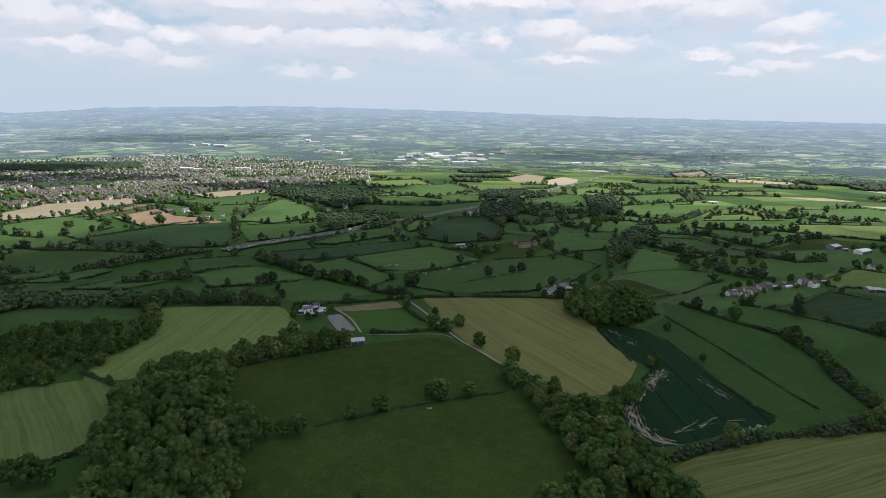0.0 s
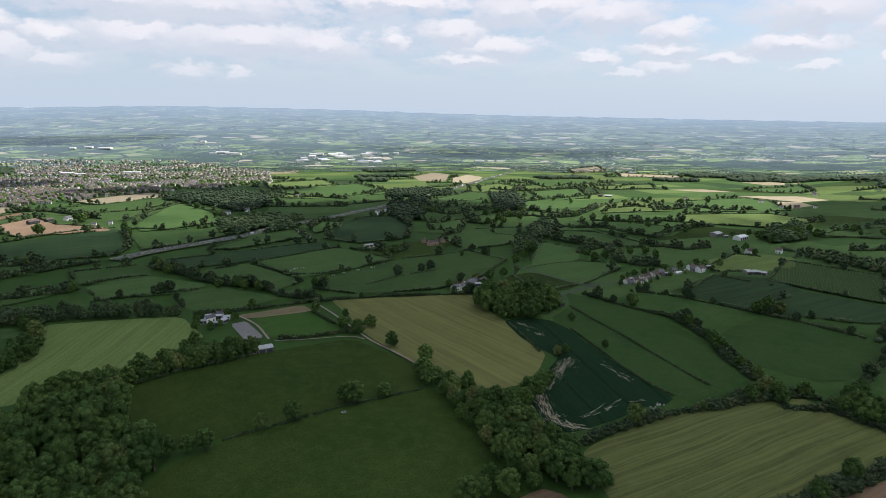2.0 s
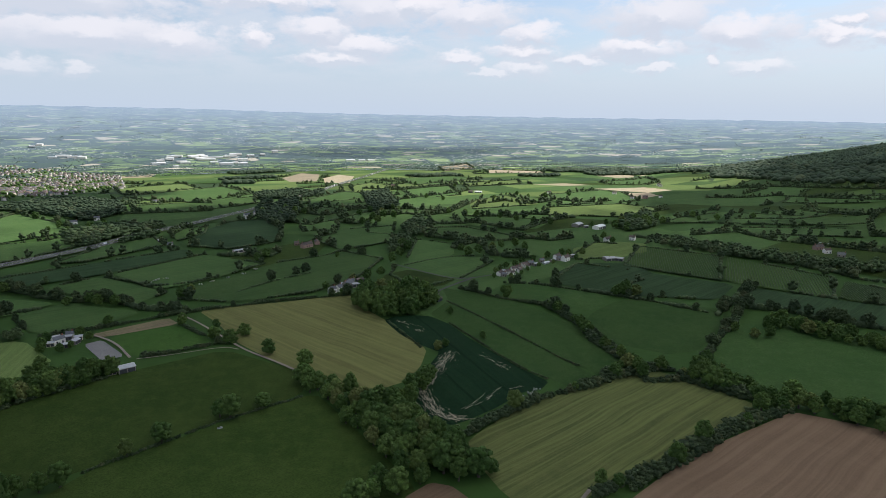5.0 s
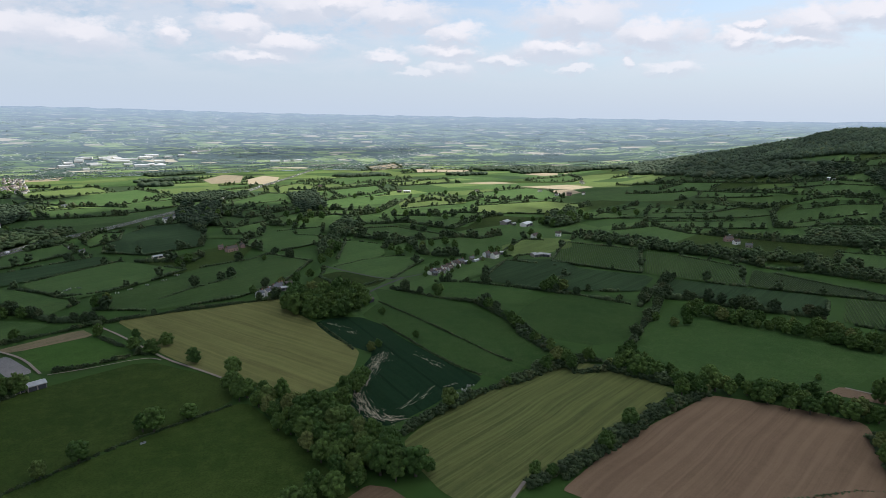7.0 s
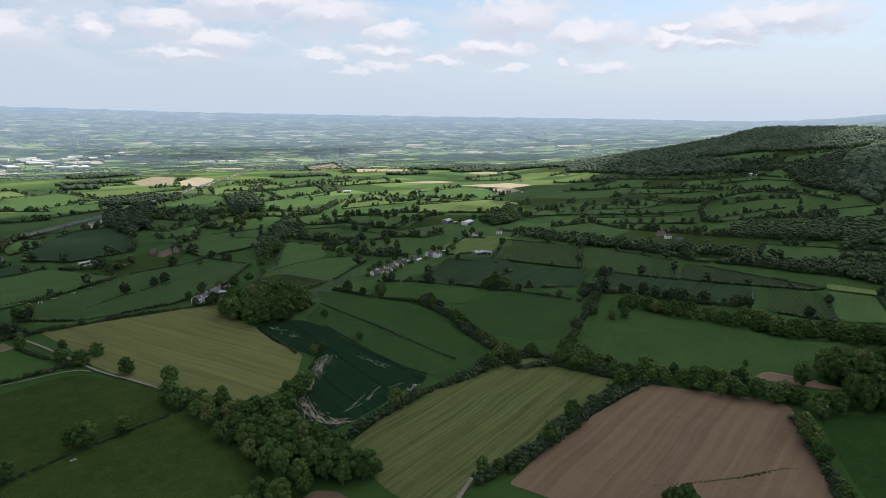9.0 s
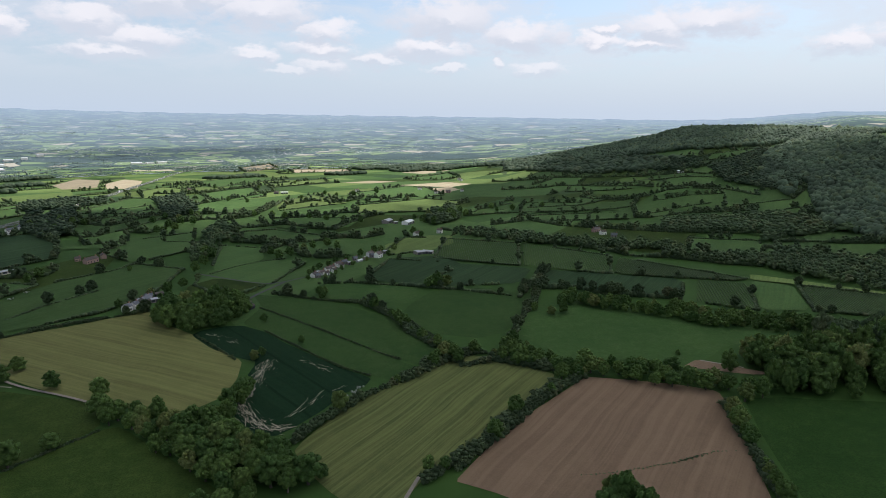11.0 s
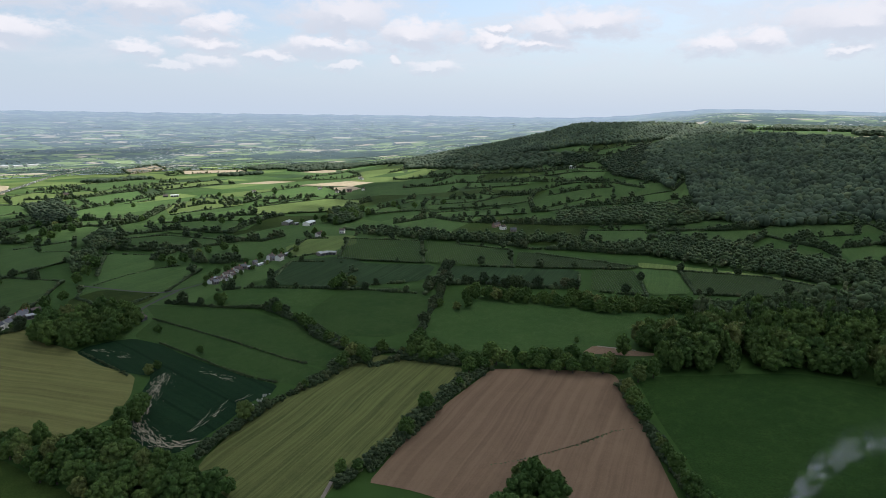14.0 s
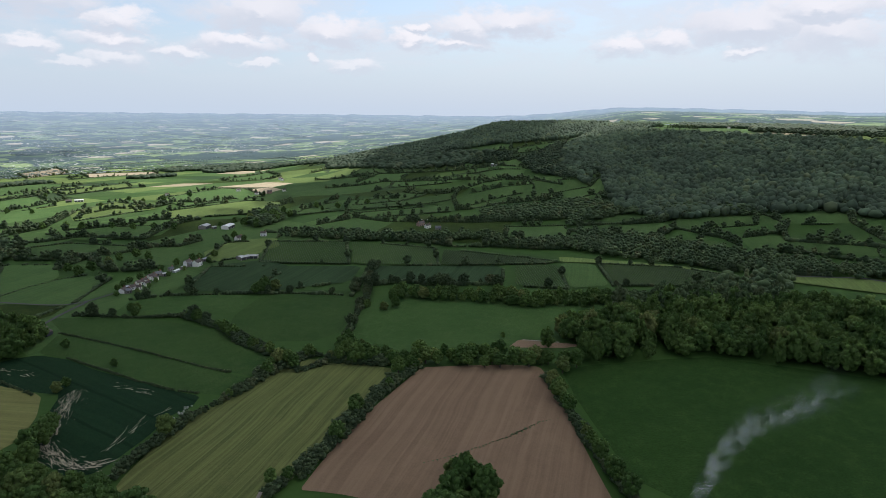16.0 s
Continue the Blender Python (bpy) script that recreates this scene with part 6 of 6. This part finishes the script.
# ---- bare streaks where the crop failed ----
STRAW = simple("bare_straw_soil", (0.42, 0.37, 0.27), 0.95, vary=0.35, scale=0.6)


def streaks(line, spread, count, length, seed, lean):
    rs = random.Random(seed)
    V, F = [], []
    pts = along(line, 1.0)
    for _ in range(count):
        k = rs.randrange(len(pts) - 2)
        d = pts[min(k + 3, len(pts) - 1)] - pts[max(k - 3, 0)]
        d = d / (np.hypot(*d) + 1e-6)
        a = rs.gauss(lean, 0.16)
        d = np.array((d[0] * math.cos(a) - d[1] * math.sin(a), d[0] * math.sin(a) + d[1] * math.cos(a)))
        s = np.array((-d[1], d[0]))
        p = pts[k] + s * rs.gauss(0, spread) + d * rs.gauss(0, 2)
        n, ln, half = 5, rs.uniform(0.4, 1.2) * length, rs.choice((0.06, 0.08, 0.1, 0.14, 0.3)) * rs.uniform(0.7, 1.3)
        base = len(V)
        for i in range(n + 1):
            q = p + d * ln * i / n + s * rs.uniform(-0.25, 0.25)
            wd = half * rs.uniform(0.5, 1.2) * (0.15 if i in (0, n) else 1)
            for sign in (-1, 1):
                V.append((q[0] + s[0] * wd * sign, q[1] + s[1] * wd * sign, float(terrain(q[0], q[1])) + 0.42))
        F += [(base + 2 * i, base + 2 * i + 1, base + 2 * i + 3, base + 2 * i + 2) for i in range(n)]
    tagged(new("bare_streaks", raw_mesh("bare_streaks", V, F, STRAW)), "pale bare streaks where the dark crop failed", "soil", kind="stuff")


streaks(list(BARE_LINE), 2.4, 260, 7, 1, 0.0)
streaks(list(BARE_LINE), 1.6, 110, 2.2, 5, 0.1)
streaks(list(BARE_LINE), 6.0, 60, 3, 2, 0.3)
streaks(list(BARE_EDGE), 1.4, 26, 7, 3, 0.0)
streaks(list(BARE_TOP), 1.5, 22, 6, 4, 0.0)
streaks(list(BARE_SIDE), 2.0, 24, 4, 6, 0.3)

# ---- the town on the plain ----
TOWN_POLY = list(TOWN_EDGE)


def little_house(name, w, d, h, wall, roof):
    root = new(name)
    bm = bmesh.new()
    box(bm, -w / 2, -d / 2, -2, w / 2, d / 2, h)
    body = part("wall", bm, wall, root)
    bm = bmesh.new()
    rise = d * 0.36
    V = [bm.verts.new(c) for c in ((-w / 2 - 0.3, -d / 2 - 0.3, h - 0.1), (w / 2 + 0.3, -d / 2 - 0.3, h - 0.1), (w / 2 + 0.3, d / 2 + 0.3, h - 0.1), (-w / 2 - 0.3, d / 2 + 0.3, h - 0.1),
                                       (-w / 2 - 0.1, 0, h + rise), (w / 2 + 0.1, 0, h + rise))]
    for f in ((0, 1, 5, 4), (2, 3, 4, 5), (1, 2, 5), (3, 0, 4), (3, 2, 1, 0)):
        bm.faces.new([V[i] for i in f])
    top = part("roof", bm, roof, root)
    bm = bmesh.new()
    box(bm, w / 2 - 1.2, -0.4, h + rise - 0.9, w / 2 - 0.4, 0.4, h + rise + 0.9)
    part("chimney", bm, BRICK_WALL, top)
    for s in (-1, 1):
        for k in (-1, 1):
            for z0 in (0.9, 3.3):
                bm = bmesh.new()
                box(bm, k * w / 4 - 0.6, s * d / 2 - 0.04, z0, k * w / 4 + 0.6, s * d / 2 + 0.04, z0 + 1.2)
                part("window", bm, GLASS, root)
    return tagged(root, "small town house with a pitched tiled roof", "house", "houses of the town")


random.seed(5)
TOWN_PROTO = [little_house("house", w, d, h, wall, roof) for w, d, h, wall, roof in (
    (8, 7, 4.6, TOWN_WHITE, TOWN_ROOF), (10, 7, 4.8, TOWN_BRICK, TOWN_ROOF), (7.5, 7, 4.8, CREAM_WALL, SLATE_ROOF), (13, 7, 4.8, TOWN_WHITE, TILE_ROOF), (9, 7.5, 4.6, TOWN_BRICK, TOWN_ROOF))]
lots = []
xs, ys = [p[0] for p in TOWN_POLY], [p[1] for p in TOWN_POLY]
for i in range(int((max(xs) - min(xs)) / 16) + 40):
    for j in range(int((max(ys) - min(ys)) / 23) + 40):
        u, v = i * 16 - 300, j * 23 - 300
        bend = 0.35 * math.sin(u / 260 + v / 330) + 0.2
        x = min(xs) + u + 40 * math.sin(v / 190) + random.uniform(-4, 4)
        y = min(ys) + v + 50 * math.sin(u / 230) + random.uniform(-4, 4)
        if noise.noise(Vector((x / 160, y / 160, 3))) < -0.16 or random.random() < 0.44:
            continue
        lots.append((x, y, math.degrees(bend) + random.choice((0, 0, 90)) + random.uniform(-6, 6)))
la = np.array(lots)
la = la[inside(la[:, 0], la[:, 1], TOWN_POLY) & ~in_woods(la[:, 0], la[:, 1])]
la = la[np.argsort(np.hypot(la[:, 0], la[:, 1]))]
for x, y, turn in la[:290]:
    copy_thing(random.choice(TOWN_PROTO), pose(x, y, float(terrain(x, y)) + 0.2, 0, 0, turn))
for root in TOWN_PROTO:
    for ob in list(root.children_recursive):
        bpy.data.objects.remove(ob)
    bpy.data.objects.remove(root)
V, F, MI = [], [], []
for x, y, turn in la[290:]:
    w, d, h = random.choice(((8, 7, 4.4), (10, 7, 4.6), (7.5, 7, 4.8), (14, 7, 4.8)))
    z = float(terrain(x, y))
    c, s = math.cos(radians(turn)), math.sin(radians(turn))
    local = [(sx * w / 2, sy * d / 2, zz) for zz in (-2, h) for sx, sy in ((-1, -1), (1, -1), (1, 1), (-1, 1))] + [(-w / 2, 0, h + d * 0.36), (w / 2, 0, h + d * 0.36)]
    b = len(V)
    V += [(x + px * c - py * s, y + px * s + py * c, z + pz) for px, py, pz in local]
    tris = [(0, 1, 5), (0, 5, 4), (1, 2, 6), (1, 6, 5), (2, 3, 7), (2, 7, 6), (3, 0, 4), (3, 4, 7), (4, 5, 9), (4, 9, 8), (6, 7, 8), (6, 8, 9), (5, 6, 9), (7, 4, 8)]
    F += [tuple(b + q for q in t) for t in tris]
    wall, roof = random.choice((0, 0, 1, 2, 2)), random.choice((3, 4, 4, 5))
    MI += [wall] * 8 + [roof] * 4 + [wall] * 2
me = raw_mesh("town_houses", V, F, TOWN_WHITE)
for mat in (CREAM_WALL, TOWN_BRICK, TILE_ROOF, TOWN_ROOF, SLATE_ROOF):
    me.materials.append(mat)
me.polygons.foreach_set("material_index", np.array(MI, np.int32))
tagged(new("town_houses", me), "rows of small town houses with white walls and reddish roofs", "houses", kind="stuff")
g = Greenery()
tx, ty = fill(TOWN_POLY, 23, rnd)
pick = rnd.uniform(size=len(tx)) < np.where(np.sin(tx / 130) * np.sin(ty / 170) > 0.2, 0.98, 0.6)
tx, ty = tx[pick], ty[pick]
th = rnd.uniform(4, 10, len(tx))
g.add(FAR_DOME, tx, ty, terrain(tx, ty) - 0.1 * th, th * 0.55, th / 2, rnd)
g.make("town_trees", LEAF, "garden and street trees among the town houses", "trees")


# ---- vehicles on the dual carriageway ----
def vehicle(name, label, length, wide, high, cab, mat):
    root = new(name)
    bm = bmesh.new()
    box(bm, -length / 2, -wide / 2, 0.35, length / 2, wide / 2, high * (0.58 if cab else 1))
    bmesh.ops.bevel(bm, geom=bm.edges[:], offset=0.12, segments=2, affect="EDGES")
    part("body", bm, mat, root)
    if cab:
        bm = bmesh.new()
        m = Matrix.Translation((-0.1 * length, 0, high * 0.78))
        bmesh.ops.create_cone(bm, segments=4, radius1=0.72, radius2=0.5, depth=high * 0.44, matrix=m @ Matrix.Diagonal((length * 0.36, wide * 0.66, 1, 1)) @ pose(0, 0, 0, 0, 0, 45), cap_ends=True)
        part("cabin", bm, GLASS, root, "dark glazed cabin")
    for sx in (-0.32, 0.32):
        for sy in (-1, 1):
            bm = bmesh.new()
            bmesh.ops.create_cone(bm, segments=12, radius1=0.33, radius2=0.33, depth=0.24, matrix=pose(sx * length, sy * (wide / 2 - 0.1), 0.33, 90, 0, 0), cap_ends=True)
            part("wheel", bm, RUBBER, root)
    return tagged(root, label, name, "traffic on the dual carriageway")


CAR_PAINT = [simple("car_paint", c, 0.3, 0.0, 0.1, specular=0.5) for c in ((0.75, 0.75, 0.75), (0.05, 0.05, 0.06), (0.25, 0.03, 0.03), (0.10, 0.14, 0.25))]
MAKES = [vehicle("car", "silver saloon car on the road", 4.4, 1.8, 1.45, True, CAR_PAINT[0]), vehicle("car", "black car on the road", 4.4, 1.8, 1.45, True, CAR_PAINT[1]),
         vehicle("car", "red car on the road", 4.2, 1.75, 1.45, True, CAR_PAINT[2]), vehicle("van", "white panel van on the road", 5.6, 2.0, 2.4, False, CAR_PAINT[0]),
         vehicle("lorry", "white box lorry on the road", 11, 2.5, 3.8, False, CAR_PAINT[0])]
random.seed(8)
for k in range(16):
    i = 3 + k * (len(ROAD_LINE) - 8) // 16 + random.randrange(3)
    p, q = ROAD_LINE[i], ROAD_LINE[i + 1]
    d = (q - p).normalized()
    side = random.choice((-6.8, -3.5, 3.5, 6.8))
    at = p + Vector((-d.y, d.x)) * side
    copy_thing(random.choice(MAKES[:2] + MAKES), pose(at.x, at.y, float(terrain(at.x, at.y)) + 0.97, 0, 0, math.degrees(math.atan2(d.y, d.x)) + (180 if side < 0 else 0)))
for root in MAKES:
    for ob in list(root.children_recursive):
        bpy.data.objects.remove(ob)
    bpy.data.objects.remove(root)


# ---- smoke of a field fire ----
def smoke_veil():
    mat, n, out = material("smoke")
    at = n.put("ShaderNodeTexCoord").outputs["Object"]
    curl = n.noise(at, 0.20, 5.0, 0.6, 0.4)
    fade = n.put("ShaderNodeAttribute", attribute_name="tint").outputs["Fac"]
    thick = n.math("MULTIPLY", n.ramp(curl, 0.37, 0.68), fade)
    grey = n.put("ShaderNodeBsdfDiffuse", {"Color": (0.80, 0.82, 0.84, 1)})
    pale = n.put("ShaderNodeBsdfTranslucent", {"Color": (0.80, 0.82, 0.84, 1)})
    half = n.put("ShaderNodeMixShader", {0: 0.5, 1: grey.outputs[0], 2: pale.outputs[0]})
    both = n.put("ShaderNodeMixShader", {0: thick, 1: n.put("ShaderNodeBsdfTransparent").outputs[0], 2: half.outputs[0]})
    n.tree.links.new(both.outputs[0], out.inputs[0])
    return mat


legs = [Vector(p) for p in SMOKE]
rings, across = 70, 15
V, F, T = [], [], []
axis = (legs[-1] - legs[0]).normalized()
aside = axis.cross(Vector((0, 0, 1))).normalized()
over = aside.cross(axis)
pick = random.Random(8)
for sheet in range(3):
    start = len(V)
    turn = (sheet - 1) * 0.5
    off = Vector((pick.uniform(-1, 1), pick.uniform(-1, 1))) * 0.3
    side, face = aside * math.cos(turn) + over * math.sin(turn), over * math.cos(turn) - aside * math.sin(turn)
    for k in range(rings):
        u = k / (rings - 1)
        s = u * (len(legs) - 1)
        i = min(int(s), len(legs) - 2)
        p = legs[i].lerp(legs[i + 1], s - i)
        size = 3.4 + 9.0 * u ** 0.8
        p = p + (aside * off.x + over * off.y) * size + over * 3.5 * u * math.sin(u * 9)
        for q in range(across):
            v = q / (across - 1) * 2 - 1
            at = p + side * v * size
            lump = noise.fractal(at * 0.16 + Vector((sheet * 3, 0, 0)), 0.7, 2.0, 4)
            V.append(at + face * lump * size * 0.2 + side * lump * size * 0.2)
            T.append((1 - v * v) ** 1.5 * (0.26 * (1 - u) ** 1.1 + 0.08) * min(1, u * 12) * max(0, min(1, (1 - u) * 4)))
    for k in range(rings - 1):
        for q in range(across - 1):
            b = start + k * across + q
            if max(T[b], T[b + 1], T[b + across], T[b + across + 1]) > 0.006:
                F.append((b, b + 1, b + 1 + across, b + across))
me = raw_mesh("smoke_plume", V, F, smoke_veil(), T, True)
tagged(new("smoke_plume", me), "thin grey-white smoke drifting from a field fire", "smoke", kind="stuff")
